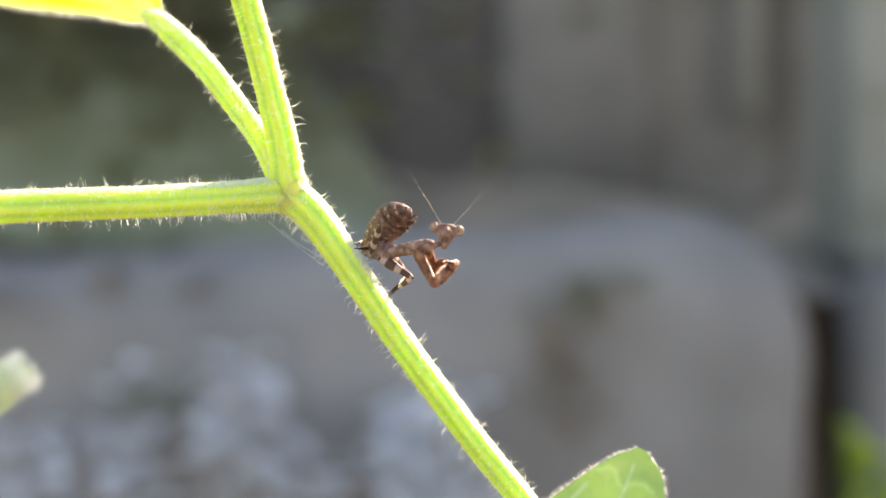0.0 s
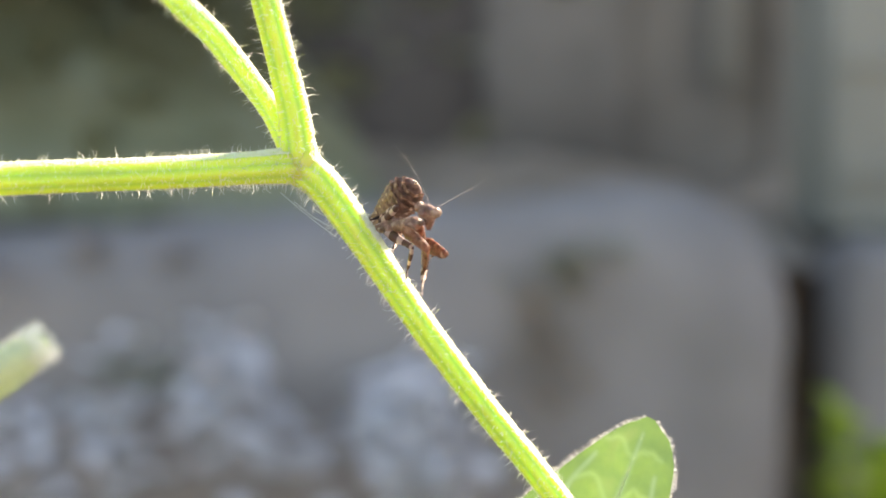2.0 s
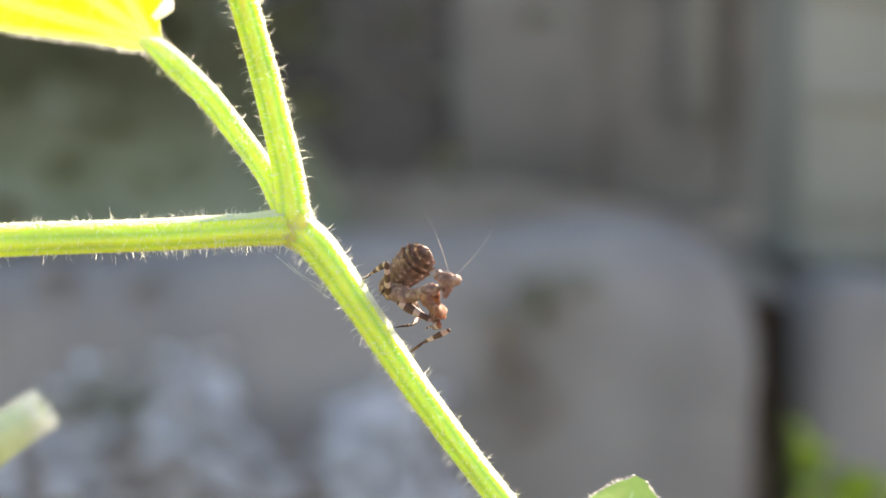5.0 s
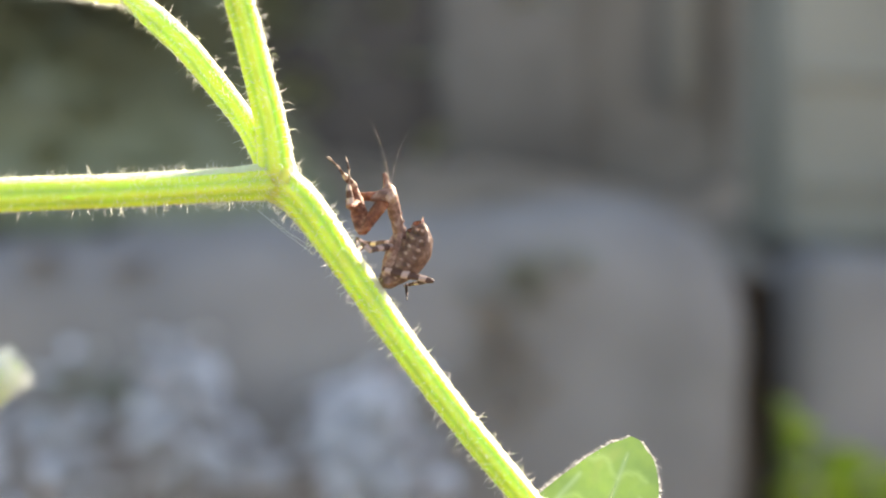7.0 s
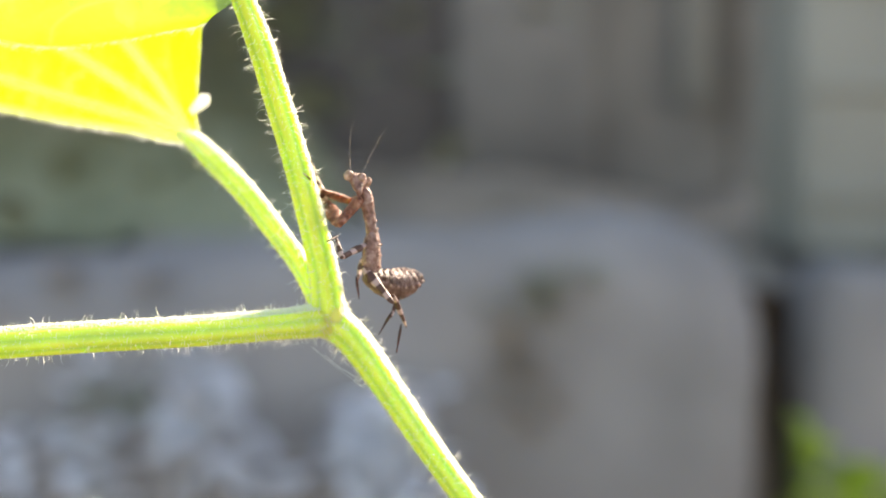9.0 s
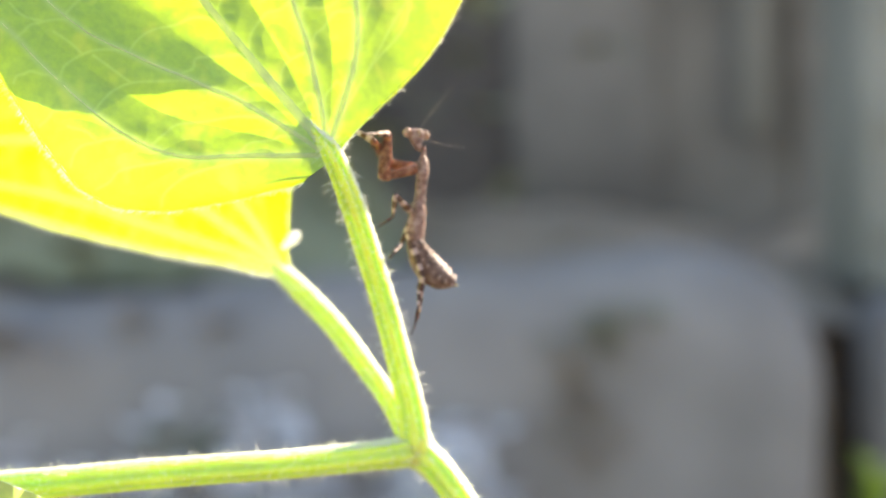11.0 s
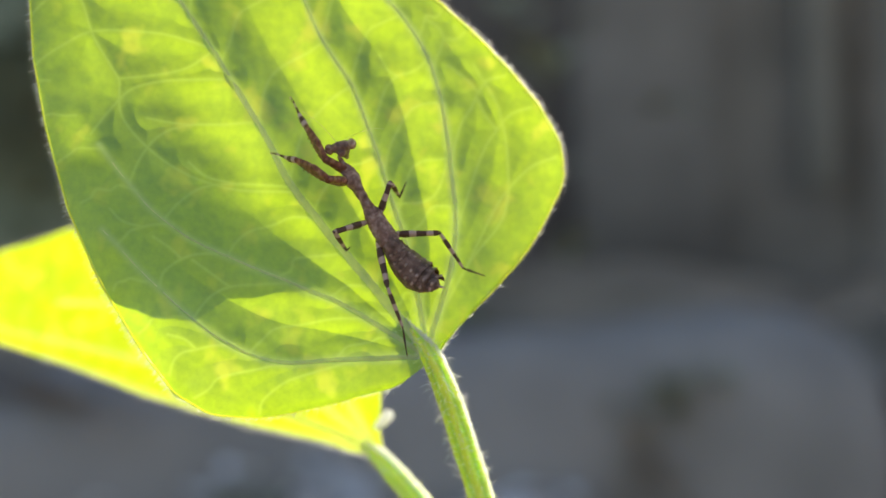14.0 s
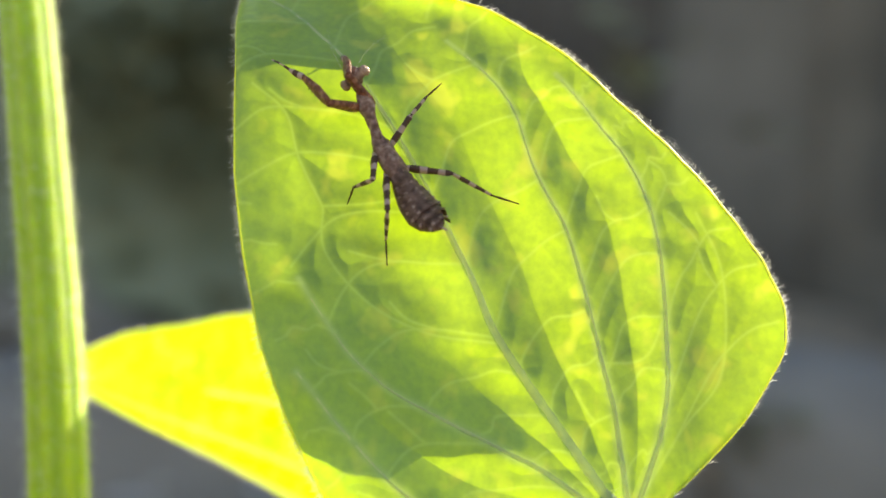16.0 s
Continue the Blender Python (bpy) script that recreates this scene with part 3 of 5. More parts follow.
back = Blade((-24.9, 11.0, 20.2), (-0.8922, 0.3906, 0.2266), (-0.2208, 0.0602, -0.9735), (-0.3939, -0.9186, 0.0325),
             [(-0.6, 0.0), (-0.2, 1.4), (0.3, 2.4), (0.8, 4.5), (1.0, 8.0), (1.8, 11), (4.5, 14.5), (11, 17.5), (20, 18.5), (29, 17.8), (37, 15.6), (43, 12.9), (49, 10.0), (55, 7.4), (61, 3.1), (64, 0.0)],
             [(-0.6, 0.0), (0.4, 0.7), (2.5, 1.0), (6, 1.0), (10, 1.3), (14, 1.6), (20, 1.8), (28, 1.9), (38, 1.4), (48, 1.3), (56, 1.0), (61, 0.5), (64, 0.0)],
             [[(0, 0), (15, -0.8), (30, -1.5), (45, -0.6), (57, 0)], [(0.5, -0.5), (6, -5), (14, -9.5), (26, -12), (36, -10)], [(0.5, -0.3), (8, -3.0), (18, -5.8), (30, -7), (42, -5)],
              [(0.5, 0.3), (8, 1.0), (18, 1.6), (30, 1.4), (42, 1.2)]], pucker=0.25, seed=8)
leaf_part(plant, back, M_LEAF_THIN, RNG, "second heart-shaped leaf glowing yellow-green against the sun", 0.2)
BUD = [(-24.8, 10.4, 22.2), (-24.1, 10.4, 22.8), (-23.5, 10.4, 23.4), (-23.1, 10.4, 23.6)]
v, f = tube(spline([mm(*q) for q in BUD], 5), [0.0003, 0.0005, 0.0006, 0.0002], 10)
part("bud", v, f, M_HAIR, plant, "tiny white downy bud at the leaf base")

# added unseen leaves, a smaller close behind the broad one, one high above: they shade it
stem_part("petiole", plant, [(-86.5, 20, 112), (-68, 26, 104), (-56, 30, 88), (-49, 20, 66), (-45.2, 5, 53), (-44.0, -2.2, 49.2)], [0.9, 0.8, 0.7, 0.6, 0.5, 0.4], RNG, 20, 4, 0.0008, "thin hairy leaf stalk", 5, 0.08)
behind = Blade((-42.6, -3.3, 48.5), (0.966, 0.235, -0.11), (-0.055, -0.229, -0.972), (0.2525, -0.9448, 0.2087),
               [(-0.5, 0), (1, 3.4), (4, 6.4), (9, 6.8), (14, 5.4), (19, 3.4), (23, 1.6), (26, 0)], [(-0.5, 0), (1, 2.4), (4, 4.4), (9, 4.6), (14, 3.6), (19, 2.2), (23, 1.0), (26, 0)],
               [[(0, 0), (10, 0.2), (18, 0), (25, 0)], [(0.5, 0.3), (6, 2.6), (14, 3)], [(0.5, -0.3), (6, -2.6), (14, -3)]], seed=11)
high = Blade((78.5, 143.4, 181.2), (0.966, 0.235, -0.11), (-0.055, -0.229, -0.972), (0.2525, -0.9448, 0.2087),
             [(-0.5, 0), (1, 6.0), (4, 10.0), (9, 10.4), (14, 8.4), (19, 5.2), (23, 2.4), (26, 0)], [(-0.5, 0), (1, 1.0), (4, 2.2), (9, 2.4), (14, 1.8), (19, 0.8), (23, 0.4), (26, 0)],
             [[(0, 0), (10, 0.2), (18, 0), (25, 0)], [(0.5, -0.3), (6, -4.6), (14, -5)]], seed=13)
leaf_part(plant, high, M_LEAF_CASTER, RNG, "unseen leaf high above, added to shade the broad leaf", 0.3, edge_hairs=200)
stem_part("side_stem", plant, [(-89.5, 21, 145), (-60, 50, 185), (0, 95, 205), (50, 125, 198), (76, 140, 183), (78.4, 143.2, 181.4)], [1.4, 1.3, 1.2, 1.0, 0.8, 0.6], RNG, 0, 3, 0.0008, "unseen arching branch, added to carry the high shading leaf", 6, 0.07)
leaf_part(plant, behind, M_LEAF_CASTER, RNG, "smaller unseen leaf added close behind the broad leaf, shading it", 0.3, edge_hairs=300)

low = Blade((8.5, 3.0, -34.0), (0.396, 0.11, 0.912), (-0.91, 0.10, 0.39), (-0.05, -0.98, 0.14),
            [(-0.5, 0), (1, 2.4), (4, 4.2), (8, 4.5), (13, 4.1), (16.1, 3.5), (18.2, 2.5), (19.1, 1.2), (19.4, 0)],
            [(-0.5, 0), (1, 4), (4, 7.6), (7, 7.8), (9.7, 6.9), (13.1, 5.0), (17.0, 2.6), (18.7, 1.2), (19.4, 0)],
            [[(0, 0), (6, 0.2), (12, 0), (18, 0)], [(0.5, -0.4), (5, -2.2), (11, -2.8), (15, -2.2)], [(0.5, 0.4), (5, 3.4), (11, 4.2), (15, 3.0)]], pucker=0.3, seed=3)
leaf_part(plant, low, M_LEAF_PALE, RNG, "young pale green rounded leaf", 0.2, edge_hairs=1300, hair_len=0.0005)
under = Blade((6.0, 7.0, -29.0), (-0.97, 0.2, 0.08), (0.10, -0.35, -0.92), (-0.2, -0.9, 0.35),
              [(-0.5, 0), (1, 2.0), (3, 3.4), (6, 4.0), (10, 3.2), (15, 1.6), (22, 0)], [(-0.5, 0), (1, 3), (4, 7), (8, 9), (13, 8), (18, 4), (22, 0)],
              [[(0, 0), (10, 0.2), (21, 0)], [(0.5, 0.4), (6, 3.4), (14, 4)]], seed=4)
leaf_part(plant, under, M_LEAF, RNG, "lower leaf glowing yellow-green", 0.3, edge_hairs=300)


def young_leaf(points, radii, label):
    """A young leaf still rolled up to a downy finger."""
    line = spline([mm(*q) for q in points], 10)
    v, f = tube(line, [r / 1000 for r in radii], 20, 3, 0.08)
    ob = part("young_leaf", v, f, M_LEAF_YOUNG, plant, label)
    roots = []
    for q, d, s, t in frames(line):
        for _ in range(60):
            a = RNG.random() * 6.2832
            o = s * math.cos(a) + t * math.sin(a)
            roots.append((q + o * 0.0009, o))
    v, f = hairs(roots, RNG, 0.0008)
    part("hairs", v, f, M_HAIR, ob, kind="stuff")


young_leaf([(-44.0, -10.5, -20.0), (-37.5, -14.3, -15.3), (-32.0, -17.2, -11.4), (-29.6, -17.7, -9.75), (-28.6, -17.9, -9.05), (-27.8, -18.0, -8.5), (-27.2, -18.0, -8.1), (-26.75, -18.0, -7.8), (-26.4, -18.0, -7.55)],
           [0.7, 1.1, 1.4, 1.42, 1.36, 1.22, 1.0, 0.68, 0.1], "pale downy rolled young leaf")

bract = Blade((-46.0, -11.0, -16.3), (0.05, -0.05, 1.0), (-1.0, 0.1, 0.05), (0.1, -1.0, -0.05),
              [(-0.5, 0), (1, 3), (4, 6.5), (8, 9.0), (12, 9.6), (15, 8.9), (17.5, 7.0), (19, 4.8), (20, 2.2), (20.5, 0)], [(-0.5, 0), (1, 3), (4, 6), (10, 8), (15, 7), (18, 4.5), (20, 1.6), (20.5, 0)],
              [[(0, 0), (8, 0.2), (15, 0), (19.5, 0)], [(0.5, -0.3), (6, -4.2), (12, -5.8), (16, -4.6)], [(0.5, 0.3), (6, 3), (12, 4)]], seed=14, cup=-1.5)
leaf_part(plant, bract, M_BRACT, RNG, "young yellow-green leaf below the side stem", 0.3, edge_hairs=1600)
stem_part("petiole", plant, [(-58, 3, 0.3), (-54, -3, -8), (-49, -9, -16), (-46, -11, -16.5)], [0.9, 0.8, 0.7, 0.6], RNG, 40, 6, 0.0008, "short leaf stalk", 5, 0.08)


# silk strands slung under the fork of the stem
silk = thing("spider_silk", mm(-12, -1, 1), "thin white silk strands slung under the stem fork", "spider silk")
for i, (p0, p1, sag) in enumerate([((-13.4, -1.0, 2.1), (-9.3, -0.9, -1.2), 0.1), ((-12.4, -1.1, 1.5), (-9.0, -0.8, -0.7), 0.3), ((-10.9, -1.0, 0.9), (-9.6, -0.8, 0.2), 0.1)]):
    mid = [tuple(p0[k] + (p1[k] - p0[k]) * u - (sag * 4 * u * (1 - u) if k == 2 else 0) for k in range(3)) for u in (0, 0.25, 0.5, 0.75, 1)]
    line = spline([mm(*q) for q in mid], 8)
    v, f = tube(line, [0.000012, 0.000008, 0.000014], 5)
    w, g = hairs([(line[RNG.randrange(len(line))], Vector((RNG.gauss(0, 1), RNG.gauss(0, 1), RNG.gauss(0, 1))).normalized()) for _ in range(40)], RNG, 0.00028, 0.000010)
    part("strand", v + w, f + [tuple(k + len(v) for k in q) for q in g], M_HAIR, silk)


# ---- the mantis ----
def banded(name, dark, pale, length, bands, share):
    """Chitin with pale rings along the limb."""
    m, n, l, b = node_material(name, 0.5)
    b.inputs["Specular IOR Level"].default_value = 0.25
    tc = n.new("ShaderNodeTexCoord")
    sp = n.new("ShaderNodeSeparateXYZ")
    l.new(tc.outputs["Object"], sp.inputs[0])
    k = n.new("ShaderNodeMath")
    k.operation = "MULTIPLY"
    k.inputs[1].default_value = bands * 6.2832 / length
    l.new(sp.outputs["Y"], k.inputs[0])
    s = n.new("ShaderNodeMath")
    s.operation = "SINE"
    l.new(k.outputs[0], s.inputs[0])
    nz = n.new("ShaderNodeTexNoise")
    nz.inputs["Scale"].default_value = 2500
    l.new(tc.outputs["Object"], nz.inputs["Vector"])
    ad = n.new("ShaderNodeMath")
    ad.operation = "ADD"
    l.new(s.outputs[0], ad.inputs[0])
    l.new(nz.outputs["Fac"], ad.inputs[1])
    r = n.new("ShaderNodeValToRGB")
    e = r.color_ramp.elements
    e[0].position, e[0].color = share, (*dark, 1)
    e[1].position, e[1].color = min(1, share + 0.3), (*pale, 1)
    l.new(ad.outputs[0], r.inputs["Fac"])
    l.new(r.outputs["Color"], b.inputs["Base Color"])
    bump(n, l, nz.outputs["Fac"], b.inputs["Normal"], 0.4, 0.00005)
    return m


def chitin(name, dark, mid, pale, rough=0.5, sss=0.15):
    m, n, l, b = node_material(name, rough)
    b.inputs["Specular IOR Level"].default_value = 0.22
    tx, r = noise_ramp(n, l, 1900, [(0.30, dark), (0.5, mid), (0.72, pale)], 5.0)
    l.new(r.outputs["Color"], b.inputs["Base Color"])
    b.inputs["Subsurface Weight"].default_value = sss
    b.inputs["Subsurface Radius"].default_value = (1.0, 0.4, 0.2)
    b.inputs["Subsurface Scale"].default_value = 0.0005
    tx2, _ = noise_ramp(n, l, 3500, [(0.3, (0, 0, 0)), (0.7, (1, 1, 1))], 4.0)
    bump(n, l, tx2.outputs["Fac"], b.inputs["Normal"], 0.9, 0.0002)
    return m


M_CHITIN = chitin("brown_chitin", (0.12, 0.067, 0.051), (0.28, 0.160, 0.122), (0.52, 0.36, 0.295), 0.42)
M_BACK = chitin("abdomen_chitin", (0.10, 0.062, 0.048), (0.18, 0.106, 0.080), (0.30, 0.195, 0.155), 0.42)
M_PALE = chitin("pale_chitin", (0.22, 0.13, 0.09), (0.50, 0.36, 0.28), (0.75, 0.62, 0.54))
M_ARM = chitin("red_brown_chitin", (0.085, 0.036, 0.022), (0.25, 0.098, 0.055), (0.52, 0.27, 0.16), 0.42, 0.5)
M_EYE = chitin("eye_surface", (0.22, 0.12, 0.07), (0.42, 0.27, 0.19), (0.70, 0.54, 0.44), 0.25)
M_FEELER = hair_material("feeler_chitin", (0.86, 0.78, 0.70))
M_KNOB = chitin("knob_chitin", (0.20, 0.13, 0.10), (0.37, 0.255, 0.205), (0.52, 0.39, 0.33))
M_FOOT = chitin("dark_chitin", (0.03, 0.02, 0.015), (0.06, 0.035, 0.026), (0.12, 0.07, 0.05))
M_SHIN = banded("banded_foreleg", (0.13, 0.06, 0.035), (0.60, 0.43, 0.33), 0.0036, 3.2, 0.45)
M_LEG = banded("banded_leg", (0.105, 0.056, 0.042), (0.52, 0.37, 0.315), 0.0036, 2.6, 0.66)


def loft(rings, sides=16, lump=0.0, seed=0.0, stout=1.3):
    """A closed skin over rings of (along, half width, half height, rise), in mm along y."""
    verts, faces = [], []
    rings = [(y, w * stout, h * stout, rise) for y, w, h, rise in rings]
    for y, w, h, rise in rings:
        for k in range(sides):
            a = 2 * math.pi * k / sides
            q = Vector((w * math.cos(a), y, rise + h * math.sin(a)))
            if lump:
                q += Vector((math.cos(a), 0, math.sin(a))) * lump * noise.noise(q * 2.6 + Vector((seed, 0, 0)))
            verts.append(q / 1000)
    n = len(rings)
    for i in range(n - 1):
        for k in range(sides):
            k2 = (k + 1) % sides
            faces.append((i * sides + k, i * sides + k2, (i + 1) * sides + k2, (i + 1) * sides + k))
    faces.append(tuple(range(sides - 1, -1, -1)))
    faces.append(tuple((n - 1) * sides + k for k in range(sides)))
    return verts, faces


def smooth_rings(keys, steps=5):
    pts = []
    ys = [k[0] for k in keys]
    for i in range((len(keys) - 1) * steps + 1):
        u = i / steps
        y = np.interp(u, range(len(keys)), ys)
        pts.append((y, *[np.interp(u, range(len(keys)), [k[j] for k in keys]) for j in (1, 2, 3)]))
    return pts


def local_part(name, mesh, material, parent, label=""):
    me = bpy.data.meshes.new(name)
    me.from_pydata(mesh[0], [], mesh[1])
    me.polygons.foreach_set("use_smooth", [True] * len(me.polygons))
    me.materials.append(material)
    ob = new(name, me)
    ob.parent = parent
    return tagged(ob, label=label)


def merge(*meshes):
    verts, faces = [], []
    for v, f in meshes:
        b = len(verts)
        verts += list(v)
        faces += [tuple(i + b for i in q) for q in f]
    return verts, faces


def spikes(places, length, radius):
    verts, faces = [], []
    for q, d in places:
        q, d = Vector(q) / 1000, Vector(d).normalized()
        s = d.orthogonal().normalized()
        t = d.cross(s)
        b = len(verts)
        for k in range(5):
            a = 1.2566 * k
            verts.append(q + (s * math.cos(a) + t * math.sin(a)) * radius / 1000)
        verts.append(q + d * length / 1000)
        faces += [(b + k, b + (k + 1) % 5, b + 5) for k in range(5)]
    return verts, faces


def ball(c, rx, ry, rz, n=10):
    verts, faces = [], []
    c = Vector(c)
    for i in range(n + 1):
        p = math.pi * i / n
        for k in range(2 * n):
            a = math.pi * k / n
            verts.append((c + Vector((rx * math.sin(p) * math.cos(a), ry * math.sin(p) * math.sin(a), rz * math.cos(p)))) / 1000)
    for i in range(n):
        for k in range(2 * n):
            k2 = (k + 1) % (2 * n)
            faces.append((i * 2 * n + k, (i + 1) * 2 * n + k, (i + 1) * 2 * n + k2, i * 2 * n + k2))
    return verts, faces


def curled(mesh, bend=0.52, long=5.2, wide=1.18):
    """The mesh of an abdomen bent in an arc between its ends, sagging below and curling up at the tip."""
    out = []
    for q in mesh[0]:
        q = Vector(q) * 1000
        q.y *= 1.04
        y = min(max(q.y, 0.0), long)
        n = 24
        cy = cz = 0.0
        for i in range(n):
            a = -bend + 2 * bend * (i + 0.5) / n * (y / long)
            cy += math.cos(a) * y / n
            cz += math.sin(a) * y / n
        a = -bend + 2 * bend * y / long
        d = q.y - y
        out.append(Vector((q.x * wide, cy + d * math.cos(a) - q.z * wide * math.sin(a), cz + d * math.sin(a) + q.z * wide * math.cos(a))) / 1000)
    return out, mesh[1]


mantis = thing("mantis", mm(-4, -1, 0), "small brown mantis nymph with banded legs climbing the stem", "mantis")
PIECES = {}


def build_mantis():
    # head: x across, y from crown to mouth, z to the face
    skull = smooth_rings([(-0.62, 0.40, 0.22, 0), (-0.45, 0.90, 0.40, 0.02), (-0.08, 0.92, 0.50, 0.06), (0.35, 0.62, 0.48, 0.10), (0.8, 0.36, 0.36, 0.12), (1.3, 0.14, 0.18, 0.10)], 3)
    head = local_part("head", merge(loft(skull, 18, 0.08, 3.0, 1.0), ball((0, -0.05, -0.40), 0.36, 0.36, 0.45)), M_CHITIN, mantis, "triangular mottled brown head")
    for s in (-1, 1):
        local_part("eye", ball((s * 0.95, -0.24, 0.02), 0.34, 0.42, 0.46), M_EYE, head, "pale bulging eye")
    for s, k in ((-1, "N1"), (1, "N2")):
        line = spline([Vector((0, 0, 0)), Vector((0, 1.3, 0.18)), Vector((0, 2.8, 0.22)), Vector((0, 4.2, 0.05)), Vector((0, 5.4, -0.35))], 6)
        PIECES[k] = local_part("antenna", tube([q / 1000 for q in line], [0.000013, 0.000008, 0.000005, 0.000003], 6), M_FEELER, mantis, "thin thread-like feeler")
    PIECES["head"] = head
    neck = smooth_rings([(-1.0, 0.16, 0.16, 0), (-0.5, 0.24, 0.24, 0), (-0.15, 0.36, 0.32, 0), (0.15, 0.6, 0.55, 0), (0.8, 0.80, 0.66, 0.03), (1.3, 0.86, 0.68, 0.03), (2.0, 0.56, 0.60, 0.0), (3.0, 0.48, 0.56, -0.02), (3.8, 0.58, 0.62, 0), (4.15, 0.5, 0.5, 0)], 3)
    bumps = spikes([((s * 0.15, y, 0.45), (s * 0.5, 0, 1)) for s in (-1, 1) for y in (0.5, 1.1, 1.7, 2.3, 2.9, 3.5)], 0.12, 0.14)
    PIECES["pronotum"] = local_part("pronotum", merge(loft(neck, 16, 0.08, 1.0, 0.80), bumps), M_CHITIN, mantis, "slender knobbly brown forebody")
    chest = smooth_rings([(-0.25, 0.45, 0.42, 0), (0.3, 0.66, 0.58, -0.05), (1.2, 0.76, 0.66, -0.08), (2.2, 0.82, 0.68, -0.08), (3.1, 0.80, 0.60, -0.03), (3.5, 0.6, 0.45, 0), (3.8, 0.3, 0.22, 0), (3.9, 0.08, 0.06, 0)], 3)
    bumps = spikes([((s * 0.2, y, 0.55), (s * 0.4, -0.2, 1)) for s in (-1, 1) for y in (0.7, 1.6, 2.5, 3.1)], 0.24, 0.18)
    PIECES["thorax"] = local_part("thorax", merge(loft(chest, 16, 0.09, 2.0, 1.08), bumps), M_CHITIN, mantis, "brown hind body with pale bumps")
    # abdomen: a core with overlapping back plates
    core = smooth_rings([(-0.7, 0.3, 0.3, 0), (-0.3, 0.68, 0.6, 0), (0.6, 0.80, 0.74, 0), (1.8, 1.08, 0.98, 0), (3.0, 1.26, 1.02, 0), (3.9, 1.10, 0.80, 0), (4.6, 0.62, 0.42, 0), (5.0, 0.16, 0.14, 0)], 3)
    abdomen = local_part("abdomen", curled(loft(core, 20, 0.05, 5.0, 0.98)), M_BACK, mantis, "broad ringed brown abdomen")
    for i in range(7):
        y0 = -0.1 + 0.70 * i
        w = np.interp(y0 + 0.4, [0, 0.6, 1.8, 3.0, 4.0, 4.9], [0.66, 0.84, 1.12, 1.30, 1.14, 0.60])
        h = np.interp(y0 + 0.4, [0, 0.6, 1.8, 3.0, 4.0, 4.9], [0.70, 0.84, 1.12, 1.16, 0.92, 0.46])
        verts, faces = [], []
        for r, (dy, k) in enumerate(((0.0, 0.97), (0.42, 1.0), (0.70, 1.02), (0.84, 1.0))):
            for j in range(15):
                a = math.pi * (j / 14)
                lobe = 1 + (0.04 if abs(j - 7) == 3 else 0.0) + (0.10 if j == 7 and r == 2 else 0)
                tip = 0.03 if (j in (0, 14) and r > 1) else 0
                lobe *= 1 + 0.05 * noise.noise(Vector((j * 1.7, i * 2.3, r * 0.9)))
                verts.append(Vector((w * k * lobe * math.cos(a), y0 + dy + tip, h * k * lobe * math.sin(a) - 0.02)) / 1000)
        for r in range(3):
            for j in range(14):
                faces.append((r * 15 + j, r * 15 + j + 1, (r + 1) * 15 + j + 1, (r + 1) * 15 + j))
        knobs = spikes([((w * 1.0 * math.cos(a), y0 + 0.62, h * 1.0 * math.sin(a) - 0.02), (math.cos(a), 0.5, math.sin(a))) for a in (0.2, 0.75, 1.57, 2.39, 2.94)], 0.17, 0.17)
        plate = local_part("tergite", curled(merge((verts, faces), knobs)), M_BACK, abdomen, "")
        plate.data.materials.append(M_KNOB)
        for q in plate.data.polygons[42:]:
            q.material_index = 1
    tails = merge(*[loft([(4.5, 0.08, 0.08, 0), (5.2, 0.06, 0.06, 0.02), (5.5, 0.02, 0.02, 0.03)], 8) for _ in (0,)])
    local_part("tail_tip", curled(tails), M_PALE, abdomen, "pale tail tip")
    PIECES["abdomen"] = abdomen
    cox = loft(smooth_rings([(-0.15, 0.25, 0.28, 0), (0.4, 0.30, 0.42, 0), (1.8, 0.26, 0.36, 0), (3.0, 0.22, 0.28, 0), (3.12, 0.18, 0.18, 0)], 3), 12, 0.05)
    fem = merge(loft(smooth_rings([(-0.12, 0.2, 0.24, 0), (0.4, 0.18, 0.42, 0.02), (1.5, 0.20, 0.50, 0.06), (2.8, 0.17, 0.38, 0.03), (3.7, 0.14, 0.26, 0), (3.95, 0.16, 0.18, 0)], 3), 12, 0.05),
                spikes([((s * 0.14, y, -0.40), (s * 0.4, 0.3, -1)) for s in (-1, 1) for y in (0.9, 1.4, 1.9, 2.4, 2.9)], 0.2, 0.05))
    tib = loft(smooth_rings([(-0.1, 0.16, 0.18, 0), (0.3, 0.20, 0.22, 0), (1.2, 0.17, 0.18, -0.05), (1.7, 0.09, 0.10, -0.02), (2.1, 0.06, 0.06, 0.05), (2.9, 0.05, 0.05, 0.08), (3.6, 0.045, 0.045, 0.0), (3.85, 0.02, 0.02, -0.1)], 2), 10, 0.03)
    for leg in ("FL", "FR"):
        PIECES[leg] = [local_part("fore_coxa", cox, M_ARM, mantis, "red-brown upper foreleg"), local_part("fore_femur", fem, M_ARM, mantis, "thick spined red-brown foreleg"),
                       local_part("fore_tibia", tib, M_SHIN, mantis, "thin pale-banded clawed foreleg tip")]

    def limb(L, r0, r1, knee):
        return loft(smooth_rings([(-0.1, r0 * 0.7, r0 * 1.0, 0), (0.3 * L, r0 * 1.1, r0 * 1.7, 0), (0.7 * L, (r0 + r1) / 2, (r0 + r1) / 1.6, 0), (0.93 * L, r1 * knee, r1 * knee, 0), (L + 0.05, r1 * 0.7, r1 * 0.7, 0)], 3), 10, 0.02)

